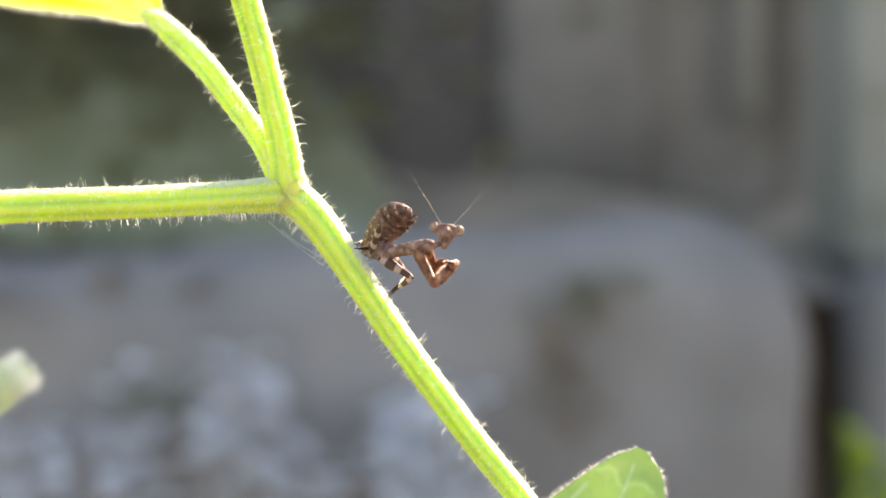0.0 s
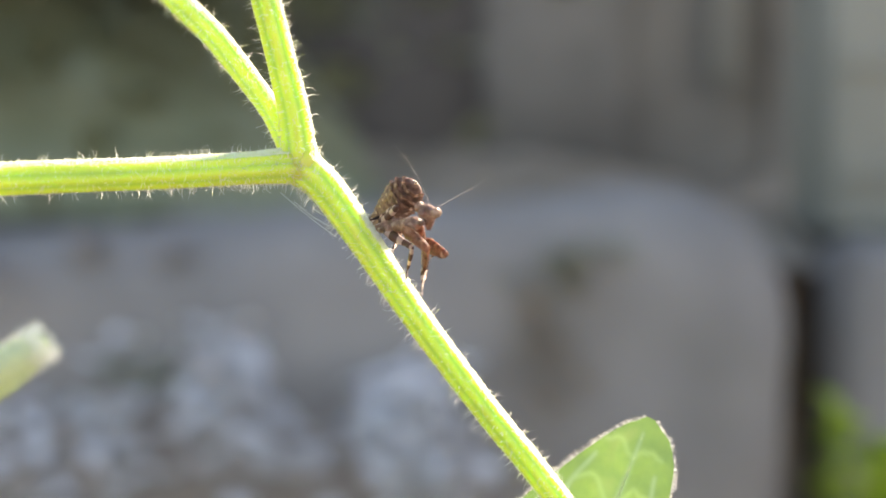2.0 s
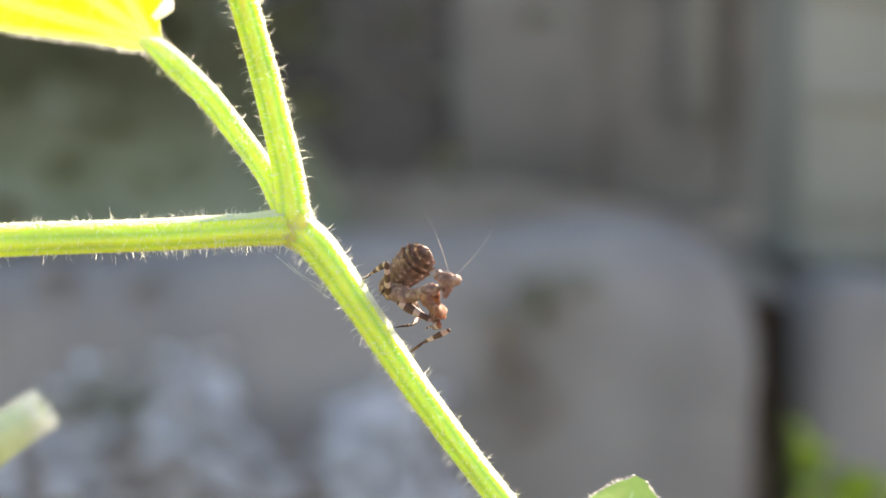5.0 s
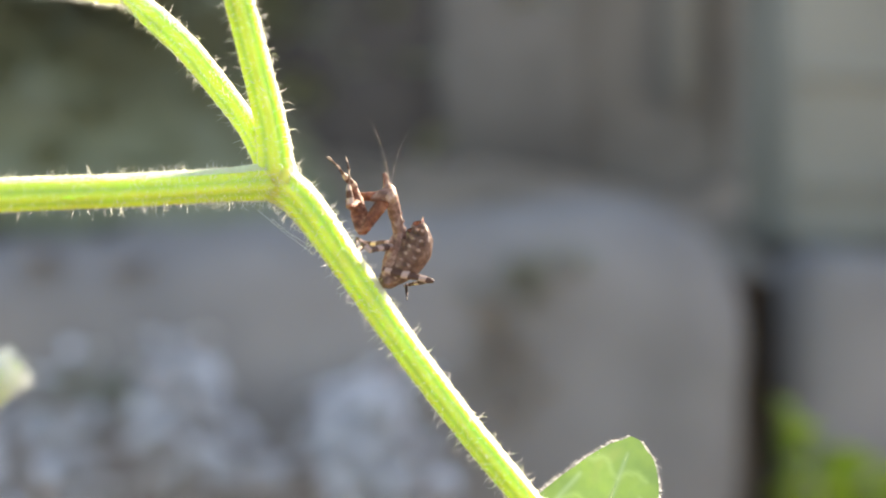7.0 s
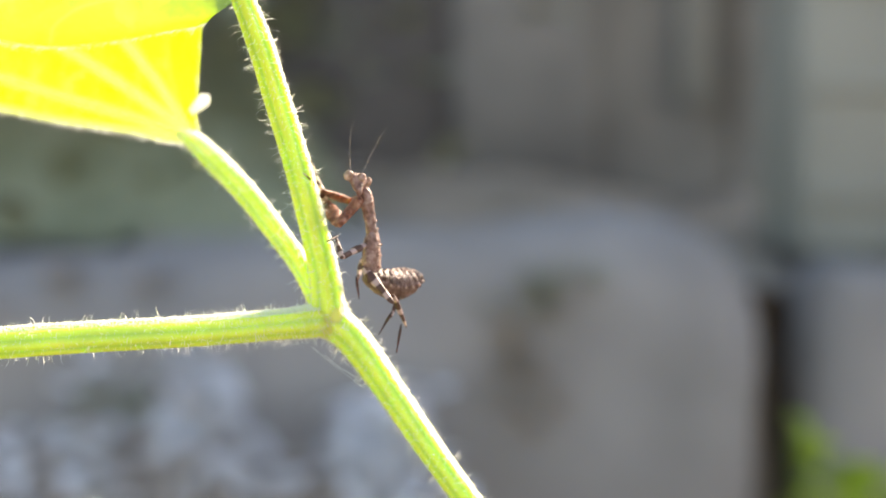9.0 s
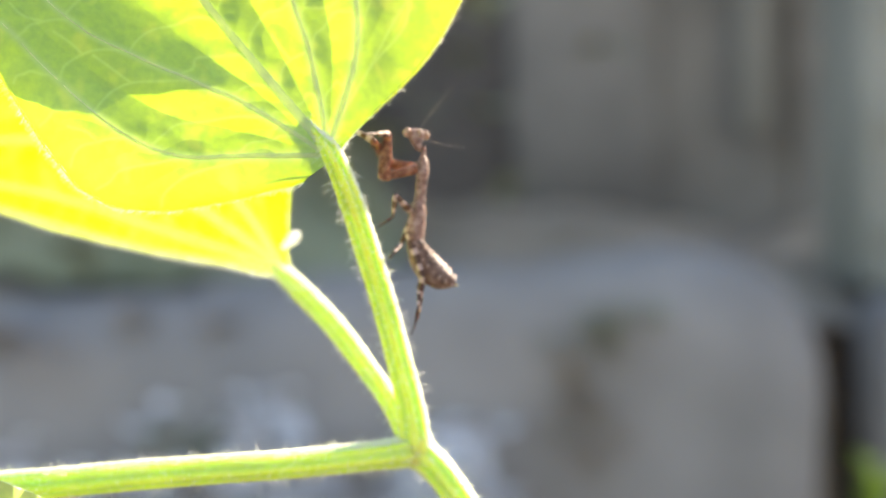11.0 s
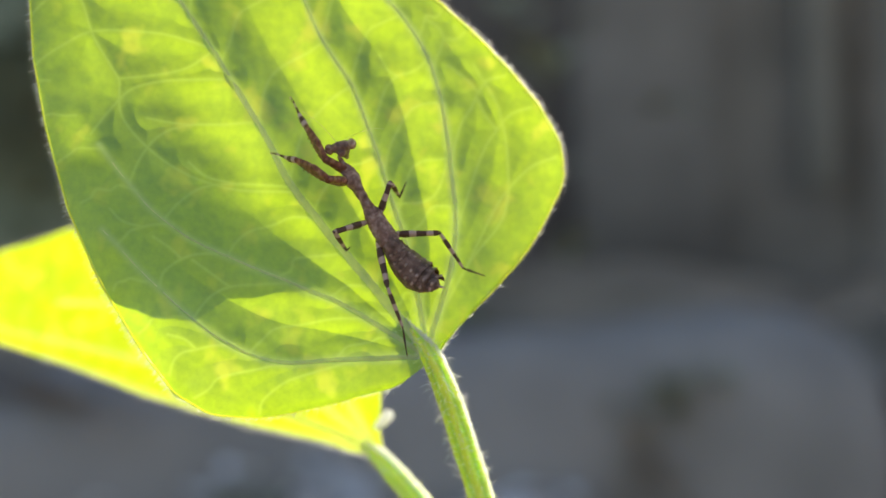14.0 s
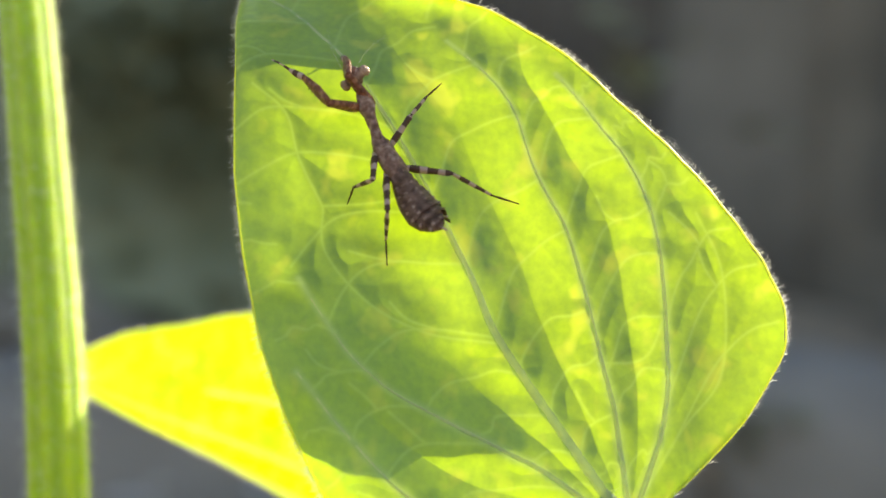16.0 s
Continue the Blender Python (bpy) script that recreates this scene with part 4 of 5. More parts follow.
    for leg, (a, b, c) in (("ML", (3.0, 2.6, 1.8)), ("MR", (3.0, 2.6, 1.8)), ("HL", (3.9, 3.5, 2.2)), ("HR", (3.9, 3.5, 2.2))):
        hind = "hind" if leg[0] == "H" else "middle"
        PIECES[leg] = [local_part(hind + "_femur", limb(a, 0.20, 0.13, 1.4), M_LEG, mantis, "dark leg with pale bands"),
                       local_part(hind + "_tibia", limb(b, 0.115, 0.085, 1.0), M_LEG, mantis, "slim banded shank"),
                       local_part(hind + "_tarsus", limb(c, 0.055, 0.035, 1.0), M_FOOT, mantis, "thread-thin dark foot")]


build_mantis()


def aim(a, direction, hint):
    """A pose at a with y along direction and z near hint."""
    y = Vector(direction).normalized()
    z = Vector(hint)
    z = z - y * z.dot(y)
    if z.length < 1e-4:
        z = y.orthogonal()
    z.normalize()
    x = y.cross(z)
    m = Matrix((x, y, z)).transposed().to_4x4()
    m.translation = a
    return m


def motions():
    """Joints of the mantis, in mm: neck, waist, abdomen base, tail; head middle, eye line, face line; back; six legs of four joints; two feelers."""
    rows = []
    rows.append((0.0, [-0.74, -3.11, 0.31, -4.09, -1.00, -0.26, -5.73, 1.95, 0.12, -2.75, -0.62, 3.04, 0.29, -3.51, 1.49, 0.99, -0.00, -0.14, -0.14, -0.00, -0.99, -0.09, -0.05, 0.99, -1.16, -2.18, -0.13, -0.63, 0.44, -1.50, 0.81, -3.07, -1.26, 0.22, 0.58, -2.15, -1.93, -2.95, -0.23, -0.72, -4.45, -2.53, 1.03, -1.40, -1.08, -0.03, -5.04, -0.90, -3.96, 0.05, -0.57, -2.82, 2.41, -2.03, -3.52, 0.03, -2.81, -4.44, -1.11, -3.85, -4.81, -0.79, -0.69, -2.37, -1.70, -2.17, -3.71, 0.28, -3.20, -4.23, -1.39, -3.61, -4.80, 1.65, -0.36, -5.88, 5.17, 0.91, -6.67, 1.79, 0.49, -7.93, 0.02, 0.16, -5.72, 0.74, -0.49, -4.80, -2.40, 1.64, -5.66, 0.59, 0.04, -6.78, -1.30, 0.04, 0.04, -3.06, 1.68, -2.65, -4.86, 6.00, 0.59, -3.06, 1.60, 3.69, -5.95, 4.94]))
    rows.append((0.5, [-1.82, -3.43, -0.14, -4.99, -1.00, -0.33, -6.16, 2.18, -0.04, -3.24, -0.59, 2.76, -0.94, -3.81, 0.72, 0.92, -0.31, -0.24, -0.24, 0.04, -0.97, -0.03, -0.04, 1.00, -2.16, -2.47, -0.51, -1.91, -0.11, -2.34, -1.47, -3.87, -2.01, -2.12, -0.22, -2.85, -3.03, -3.15, -0.56, -1.03, -5.02, -1.78, -0.24, -1.31, -2.06, -1.39, -2.41, -5.51, -4.74, 0.04, -0.69, -3.58, 2.56, -1.83, -3.83, 0.01, -2.29, -4.69, -1.24, -3.25, -5.69, -0.69, -0.75, -3.37, -1.68, -2.38, -3.93, 0.68, -3.32, -4.29, -1.07, -3.58, -5.32, 1.75, -0.53, -6.35, 5.31, 0.69, -6.87, 1.88, 0.28, -8.06, 0.03, 0.07, -6.35, 0.96, -0.60, -5.04, -2.29, 1.12, -5.87, 0.92, -0.01, -6.84, -1.05, -0.18, -1.02, -3.31, 0.91, -3.81, -5.01, 5.21, -0.50, -3.48, 0.78, 2.17, -6.27, 4.55]))
    rows.append((1.0, [-2.20, -3.84, 0.16, -5.01, -1.00, -0.00, -6.07, 2.22, 0.23, -3.20, -0.67, 2.96, -1.02, -4.24, 1.01, 0.91, -0.41, -0.09, -0.11, -0.02, -0.99, -0.02, -0.03, 1.00, -2.43, -2.83, -0.22, -1.96, -0.48, -2.01, -1.43, -4.03, -3.26, -2.08, -0.30, -3.67, -3.36, -3.42, -0.25, -1.76, -2.09, -2.41, -0.46, 1.40, -3.18, -1.10, -0.81, -6.20, -4.71, -0.00, -0.39, -4.35, 2.66, -1.71, -4.51, 0.11, -2.20, -4.84, -1.26, -3.32, -5.73, -0.65, -0.42, -3.45, -1.63, -2.12, -3.87, 0.71, -3.19, -4.39, -0.99, -3.49, -5.23, 1.73, -0.26, -5.97, 5.38, 0.91, -6.75, 2.00, 0.43, -7.95, 0.17, 0.17, -6.33, 1.03, -0.30, -4.72, -2.16, 1.27, -5.81, 1.04, 0.35, -6.88, -0.86, 0.05, -1.07, -3.71, 1.16, -4.57, -4.49, 5.20, -0.56, -3.94, 1.11, 1.78, -6.87, 4.99]))
    rows.append((1.5, [-2.27, -3.87, -0.09, -5.05, -1.00, -0.17, -6.19, 2.20, -0.03, -3.30, -0.54, 2.82, -1.12, -4.26, 0.85, 0.91, -0.39, -0.14, -0.14, 0.02, -0.99, -0.03, -0.03, 1.00, -2.49, -2.85, -0.44, -2.24, -0.25, -1.91, -2.07, -3.85, -3.10, -2.44, -0.13, -3.79, -3.42, -3.44, -0.48, -1.53, -5.25, -1.96, -0.31, -1.65, -2.00, -1.03, -1.61, -5.73, -4.77, -0.00, -0.57, -4.67, 2.58, -2.08, -4.80, 0.05, -2.66, -5.07, -1.56, -3.41, -5.78, -0.65, -0.61, -3.52, -1.67, -2.31, -3.78, 0.61, -3.53, -4.57, -0.92, -4.07, -5.33, 1.72, -0.49, -5.82, 5.45, 0.51, -6.75, 2.09, 0.30, -8.03, 0.30, 0.16, -6.42, 1.01, -0.54, -4.73, -2.03, 1.22, -5.74, 1.20, 0.33, -6.78, -0.69, -0.07, -1.18, -3.74, 1.01, -4.47, -4.26, 5.27, -0.67, -3.96, 0.94, 2.17, -5.55, 5.25]))
    rows.append((2.0, [-2.88, -4.61, -0.26, -4.60, -1.00, -0.45, -5.96, 2.10, -0.16, -3.11, -0.60, 2.76, -2.14, -5.00, 0.72, 0.62, -0.75, -0.23, 0.00, 0.29, -0.96, -0.11, -0.07, 0.99, -2.78, -3.46, -0.59, -2.51, -0.72, -1.80, -0.83, -4.06, -2.53, -1.90, -0.43, -2.90, -3.77, -3.91, -0.73, -2.27, -6.14, -2.06, -2.40, -2.72, -3.71, -2.61, -6.05, -5.52, -4.29, -0.08, -0.76, -4.59, 2.75, -1.69, -4.78, 0.22, -2.27, -5.06, -1.34, -3.12, -5.37, -0.58, -0.91, -3.29, -2.40, -2.08, -3.67, -0.50, -3.81, -3.86, -1.93, -4.88, -4.97, 1.58, -0.60, -5.52, 5.34, 0.27, -6.64, 2.03, 0.11, -8.00, 0.30, 0.04, -6.14, 1.04, -0.77, -4.43, -1.96, 1.03, -5.85, 1.14, 0.27, -6.56, -0.92, -0.02, -1.96, -4.57, 1.00, -4.42, -5.55, 5.71, -1.62, -4.99, 0.88, 2.39, -7.86, 3.09]))
    rows.append((2.5, [-3.46, -4.74, -0.17, -4.83, -1.00, -0.53, -6.16, 2.11, -0.21, -3.37, -0.64, 2.72, -2.76, -5.13, 0.77, 0.63, -0.73, -0.27, -0.14, 0.24, -0.96, -0.10, -0.04, 0.99, -3.26, -3.59, -0.55, -2.81, -0.89, -1.78, -0.94, -4.11, -2.55, -2.26, -0.56, -2.90, -4.27, -3.99, -0.67, -2.51, -5.91, -2.17, -3.11, -2.33, -3.29, -3.39, -5.71, -5.00, -4.50, -0.12, -0.85, -5.23, 2.43, -2.24, -5.54, -0.08, -2.85, -5.28, -1.68, -3.63, -5.61, -0.56, -0.98, -4.15, -2.58, -2.65, -4.48, -0.34, -3.91, -4.55, -1.92, -4.76, -5.16, 1.54, -0.67, -6.19, 5.21, 0.14, -6.74, 1.77, -0.07, -7.84, -0.14, -0.18, -6.37, 1.07, -0.82, -4.59, -1.95, 0.91, -6.18, 1.11, 0.33, -6.54, -0.93, -0.41, -2.57, -4.67, 1.01, -4.50, -6.27, 5.79, -2.22, -5.08, 0.86, 1.48, -8.19, 3.27]))
    rows.append((3.0, [-3.37, -4.75, -0.22, -4.68, -1.00, -0.70, -5.92, 2.15, -0.43, -3.21, -0.65, 2.54, -2.70, -5.14, 0.68, 0.62, -0.73, -0.30, -0.18, 0.24, -0.95, -0.11, -0.01, 0.99, -3.15, -3.62, -0.63, -2.73, -0.95, -1.94, -0.89, -4.16, -2.79, -2.32, -0.83, -3.93, -4.17, -4.00, -0.75, -2.52, -6.10, -2.11, -3.08, -2.58, -3.44, -3.15, -6.13, -4.81, -4.32, -0.14, -1.03, -4.91, 2.56, -2.20, -5.29, 0.03, -2.64, -5.80, -1.58, -3.28, -5.44, -0.55, -1.16, -3.69, -2.55, -2.55, -4.11, -0.31, -3.81, -4.35, -1.79, -4.82, -4.93, 1.55, -0.88, -5.62, 5.20, 0.30, -6.10, 1.75, 0.02, -6.86, -0.32, -0.03, -6.15, 1.10, -1.02, -4.51, -1.84, 0.96, -5.87, 1.28, 0.11, -6.50, -0.82, -0.15, -2.50, -4.68, 0.92, -4.30, -6.82, 5.54, -2.15, -5.09, 0.75, 1.41, -8.29, 3.24]))
    rows.append((3.5, [-3.37, -4.67, 1.18, -4.76, -1.00, 0.41, -6.03, 2.15, 0.57, -3.48, -0.99, 3.34, -2.99, -5.05, 2.03, 0.62, -0.75, -0.23, 0.02, 0.31, -0.95, -0.16, 0.03, 0.99, -3.16, -3.56, 0.72, -3.05, -0.88, -0.63, -2.40, -4.26, -2.24, -3.17, -0.56, -1.89, -4.17, -3.97, 0.57, -2.74, -6.34, -0.59, -1.87, -2.64, -0.61, -2.72, -6.15, -1.79, -4.40, -0.14, 0.08, -4.88, 2.34, -1.53, -5.07, -0.21, -1.98, -5.58, -1.80, -2.66, -5.50, -0.58, -0.09, -3.05, -1.43, -1.59, -2.21, -0.40, -3.83, -2.97, -1.83, -4.62, -5.02, 1.55, 0.17, -6.18, 5.26, 0.46, -6.39, 1.78, 0.19, -6.86, -0.31, -0.32, -6.21, 1.07, -0.01, -5.02, -2.40, 1.33, -5.86, 0.77, 0.10, -6.59, -1.22, -0.51, -2.82, -4.63, 2.33, -5.22, -5.38, 7.11, -2.47, -5.05, 2.20, 0.73, -7.42, 5.86]))
    rows.append((4.0, [-3.09, -4.59, 0.94, -4.49, -1.00, -0.12, -5.65, 2.15, 0.40, -2.85, -0.90, 3.02, -2.49, -5.00, 1.71, 0.73, -0.60, -0.33, -0.23, 0.24, -0.94, -0.16, 0.02, 0.99, -2.87, -3.50, 0.41, -2.98, -0.74, -0.76, -2.24, -4.46, -0.93, -2.92, -0.87, -1.96, -3.89, -3.90, 0.25, -2.71, -6.57, -0.44, -2.20, -2.85, -1.02, -3.32, -6.42, -1.69, -4.10, -0.14, -0.37, -4.23, 2.39, -1.98, -4.75, -0.13, -2.38, -5.57, -1.55, -3.13, -5.20, -0.58, -0.55, -0.79, -2.40, -3.29, -2.72, -1.20, -4.48, -3.33, -0.70, -5.18, -4.67, 1.55, -0.09, -5.45, 5.29, 0.64, -6.08, 1.87, 0.24, -7.55, 0.25, 0.05, -5.87, 1.08, -0.28, -5.12, -2.22, 1.67, -6.31, 0.88, 0.55, -6.67, -1.28, 0.29, -2.38, -4.52, 1.96, -4.71, -5.05, 6.80, -1.96, -4.86, 1.78, 0.71, -7.32, 5.77]))
    rows.append((4.5, [-1.69, -4.59, -0.27, -3.36, -1.00, -0.89, -4.69, 2.07, -0.31, -1.85, -0.73, 2.54, -0.94, -5.01, 0.57, 0.60, -0.75, -0.30, -0.15, 0.26, -0.95, -0.14, -0.06, 0.99, -1.57, -3.45, -0.69, -1.77, -0.78, -2.06, -1.56, -4.55, -2.52, -2.20, -0.87, -3.21, -2.56, -3.89, -0.85, -1.65, -6.59, -1.80, -1.06, -2.85, -2.08, -2.06, -6.50, -2.44, -3.03, -0.10, -1.13, -2.39, 2.66, -2.12, -2.94, 0.19, -2.72, -4.31, -0.92, -3.11, -4.11, -0.59, -1.31, -0.47, -2.40, -3.35, -2.29, -1.20, -4.38, -3.18, -0.70, -5.13, -3.69, 1.55, -0.82, -4.22, 5.23, 0.36, -4.82, 1.85, -0.35, -5.62, -0.10, -0.98, -4.86, 1.02, -1.01, -4.64, -2.04, 1.40, -6.00, 1.10, 0.68, -6.67, -0.99, 0.45, -0.73, -4.56, 0.82, -3.09, -5.77, 5.52, -0.40, -4.98, 0.65, 1.89, -8.90, 3.58]))
    rows.append((5.0, [-1.11, -4.43, -0.42, -3.02, -1.00, -1.17, -4.64, 1.91, -0.51, -1.66, -0.67, 2.40, -0.28, -4.86, 0.43, 0.66, -0.72, -0.19, -0.14, 0.12, -0.98, -0.16, -0.07, 0.98, -1.06, -3.28, -0.86, -1.19, -0.80, -2.53, -0.87, -4.54, -3.10, -1.78, -0.89, -3.64, -2.00, -3.81, -1.05, -0.94, -6.40, -2.12, -0.36, -2.64, -2.11, -1.36, -6.20, -3.01, -2.77, -0.08, -1.38, -2.08, 2.51, -2.73, -2.74, 0.07, -3.35, -4.15, -1.04, -3.51, -3.80, -0.66, -1.58, -0.03, -2.40, -3.64, -1.90, -1.20, -4.64, -2.85, -0.70, -5.38, -3.59, 1.49, -1.01, -4.26, 5.11, 0.26, -4.73, 1.70, -0.37, -5.26, -0.34, -1.00, -4.70, 0.86, -1.24, -4.78, -1.91, 1.50, -6.03, 1.23, 0.60, -6.65, -0.85, 0.23, -0.11, -4.37, 0.62, -1.96, -4.95, 5.65, 0.26, -4.78, 0.51, 3.29, -7.16, 4.29]))
    rows.append((5.2, [-1.35, -4.43, -0.45, -3.29, -1.00, -1.15, -4.93, 1.90, -0.45, -1.91, -0.70, 2.41, -0.52, -4.86, 0.38, 0.66, -0.73, -0.19, -0.15, 0.12, -0.98, -0.14, -0.08, 0.99, -1.31, -3.27, -0.88, -1.49, -0.76, -2.51, -1.12, -4.50, -3.09, -2.08, -0.86, -3.58, -2.25, -3.81, -1.06, -1.15, -6.38, -2.15, -0.64, -2.61, -2.09, -1.57, -6.18, -3.02, -3.05, -0.08, -1.35, -2.42, 2.56, -2.64, -3.03, 0.11, -3.28, -4.41, -1.03, -3.45, -4.08, -0.66, -1.55, -0.31, -2.40, -3.61, -2.18, -1.20, -4.61, -3.13, -0.70, -5.35, -3.87, 1.48, -0.97, -4.60, 5.08, 0.34, -5.01, 1.67, -0.32, -5.50, -0.37, -0.97, -4.99, 0.85, -1.19, -4.99, -1.95, 1.52, -6.28, 1.18, 0.63, -6.87, -0.90, 0.24, -0.35, -4.37, 0.57, -2.20, -4.91, 5.61, 0.02, -4.78, 0.46, 3.04, -7.31, 4.15]))
    rows.append((5.7, [-2.29, -4.70, 0.21, -3.17, -1.00, -0.82, -3.50, 2.29, -1.15, -1.20, -0.69, 1.78, -1.54, -4.94, 0.80, 0.04, -0.80, -0.05, -0.35, -0.03, -0.92, 0.17, 0.22, 0.96, -2.04, -3.78, -0.49, -1.88, -1.84, -2.77, -3.02, -5.41, -2.27, -2.44, -3.14, -3.69, -3.11, -3.92, -0.27, -3.60, -6.28, -1.05, -1.53, -3.75, -2.22, -3.49, -6.89, -1.67, -2.74, -0.34, -1.44, -1.47, 0.99, -3.53, -3.15, -0.82, -3.40, -4.12, -1.12, -3.02, -3.90, -0.50, -1.20, -3.13, -2.24, -2.88, -2.51, -0.90, -4.71, -3.88, -1.78, -4.49, -2.86, 1.41, -1.63, -1.87, 4.70, -0.84, -3.76, 2.36, -0.72, -4.42, 1.18, -0.60, -4.13, 1.24, -1.36, -4.70, -0.42, 1.87, -4.39, 2.21, 0.53, -5.83, 0.93, 0.73, -1.18, -4.70, 0.79, -1.10, -4.55, 4.63, -1.15, -5.14, 0.76, 0.79, -8.04, 4.01]))
    rows.append((6.2, [-3.42, -4.37, 1.51, -3.03, -1.00, -0.41, -2.47, 1.59, -2.36, -0.96, -1.04, 1.25, -2.72, -4.48, 1.68, -0.46, -0.37, 0.31, -0.60, -0.11, -0.76, 0.63, 0.35, 0.70, -3.12, -3.89, 0.53, -3.13, -3.00, -2.33, -5.36, -5.19, -0.22, -4.70, -5.52, -2.00, -3.97, -3.42, 1.05, -5.83, -4.64, 0.83, -3.43, -4.74, -1.41, -5.76, -6.54, 0.87, -2.73, -0.88, -1.41, -1.87, -1.58, -3.83, -4.05, -1.91, -2.89, -4.10, -1.83, -2.68, -3.66, -0.37, -0.84, -4.99, -1.87, -1.84, -4.23, -1.95, -3.91, -5.68, -1.75, -3.41, -2.40, 0.47, -2.46, 0.17, 2.56, -2.49, -2.42, 2.27, -1.77, -2.49, 1.85, -1.62, -3.40, 1.02, -1.85, -3.76, 1.30, 1.67, -2.37, 2.11, -0.41, -4.04, 2.25, 0.18, -2.39, -4.62, 1.59, -1.74, -5.45, 4.01, -2.65, -4.83, 1.77, -2.27, -7.03, 5.54]))
    rows.append((6.7, [-4.03, -3.06, 3.16, -2.87, -1.00, 0.03, -2.75, 0.09, -3.09, -1.14, -1.24, 1.17, -3.49, -3.24, 2.80, -0.39, 0.43, 0.46, -0.84, -0.06, -0.51, 0.95, 0.14, 0.27, -3.94, -3.08, 2.06, -4.82, -3.25, -0.79, -6.71, -3.10, 2.47, -7.51, -5.34, 2.26, -4.20, -2.11, 2.50, -6.55, -1.61, 2.47, -5.62, -4.35, 0.72, -7.11, -4.32, 4.14, -3.13, -1.37, -0.97, -3.74, -3.61, -2.40, -5.42, -2.21, -1.33, -5.06, -2.83, -1.69, -3.42, -0.31, -0.49, -5.81, -0.08, -0.60, -5.74, -1.67, -2.23, -6.81, -0.52, -1.97, -3.06, -0.84, -2.64, 0.30, -0.68, -3.32, -1.91, 1.12, -2.98, -1.52, 0.34, -3.53, -3.37, 0.31, -2.13, -2.37, 2.45, 0.61, -1.46, 0.70, -1.39, -2.62, 2.14, -1.17, -3.39, -3.62, 2.91, -4.22, -5.26, 5.68, -3.60, -3.38, 3.17, -3.56, -3.10, 7.75]))
    rows.append((7.3, [-3.44, -1.00, 4.42, -2.71, -1.00, 0.49, -4.14, -1.00, -2.60, -1.15, -1.00, 1.28, -3.38, -1.41, 3.65, 0.17, 0.98, 0.00, -0.96, 0.17, -0.21, 0.94, -0.34, -0.09, -3.77, -1.40, 3.49, -5.85, -1.97, 1.40, -5.94, 0.31, 4.45, -7.68, -1.38, 7.38, -3.40, -0.36, 3.45, -5.52, 1.65, 2.81, -6.59, -1.94, 3.42, -6.25, -0.46, 6.90, -3.63, -1.41, -0.09, -5.58, -3.56, 0.66, -6.16, -1.03, 0.87, -6.62, -2.76, 0.66, -3.22, -0.28, -0.13, -5.06, 2.08, -0.39, -6.12, -0.29, -0.60, -6.76, 1.34, -1.04, -4.40, -1.46, -1.72, -1.16, -3.49, -2.44, -2.66, -0.52, -3.51, -3.13, -2.49, -4.36, -3.96, -0.24, -1.76, -1.19, 2.45, -1.21, -1.92, -0.96, -1.43, -2.50, 0.98, -2.28, -3.38, -1.70, 4.12, -5.42, -1.43, 9.12, -3.29, -1.15, 4.12, -1.21, 2.10, 7.91]))
    rows.append((7.5, [-3.49, -1.00, 5.78, -2.95, -1.00, 1.81, -3.58, -1.00, -1.53, -1.43, 1.50, 2.10, -3.72, -1.39, 5.47, 0.18, 0.98, -0.09, -0.98, 0.18, -0.05, 0.94, -0.33, -0.01, -3.87, -1.40, 4.79, -6.04, -1.84, 2.77, -7.71, 0.54, 5.22, -10.36, -1.55, 6.97, -3.50, -0.36, 4.79, -5.92, -0.08, 3.03, -7.16, -2.65, 5.54, -10.03, -0.42, 6.68, -3.71, -1.42, 1.13, -5.63, -3.54, 2.02, -6.61, -1.46, 0.80, -6.65, -3.03, -0.07, -3.31, -0.28, 1.13, -4.83, 2.29, 0.88, -5.49, -0.19, 0.43, -5.90, 1.51, 0.01, -4.06, -1.46, -0.63, -1.19, -3.51, -2.32, -2.12, -0.22, -3.12, -2.80, -2.01, -4.21, -3.63, -0.24, -0.64, -1.17, 2.77, -0.99, -2.14, -0.56, -1.49, -3.13, 1.36, -1.88, -3.64, -1.65, 5.95, -6.46, 0.32, 10.11, -3.54, -1.10, 5.90, -2.61, 1.73, 10.40]))
    rows.append((8.0, [-6.09, -1.00, 9.22, -4.83, -1.00, 5.43, -5.00, -1.00, 2.03, -1.51, 2.38, 2.69, -6.24, -1.38, 9.85, 0.73, 0.64, -0.22, 0.08, -0.40, -0.91, 0.93, -0.33, 0.14, -6.28, -1.40, 8.20, -7.94, -1.93, 5.75, -8.02, 0.05, 8.99, -10.59, -2.63, 8.19, -5.92, -0.37, 8.25, -7.55, 1.96, 7.28, -8.94, -1.17, 8.92, -10.95, 1.77, 7.59, -5.48, -1.42, 4.63, -7.97, -3.09, 4.70, -8.83, -1.51, 6.57, -10.52, -2.11, 6.43, -5.09, -0.29, 4.69, -6.59, 2.19, 3.88, -6.60, 0.02, 2.45, -6.95, 1.37, 1.31, -5.58, -1.47, 2.83, -2.58, -1.92, 0.39, -2.41, 0.73, -1.89, -2.79, -0.87, -3.36, -5.16, -0.24, 2.90, -3.06, 2.06, 0.55, -4.42, -1.13, 0.09, -6.12, 0.00, 0.91, -6.76, -1.21, 9.90, -10.46, -1.31, 13.83, -6.35, -0.85, 9.78, -9.44, -1.30, 14.18]))
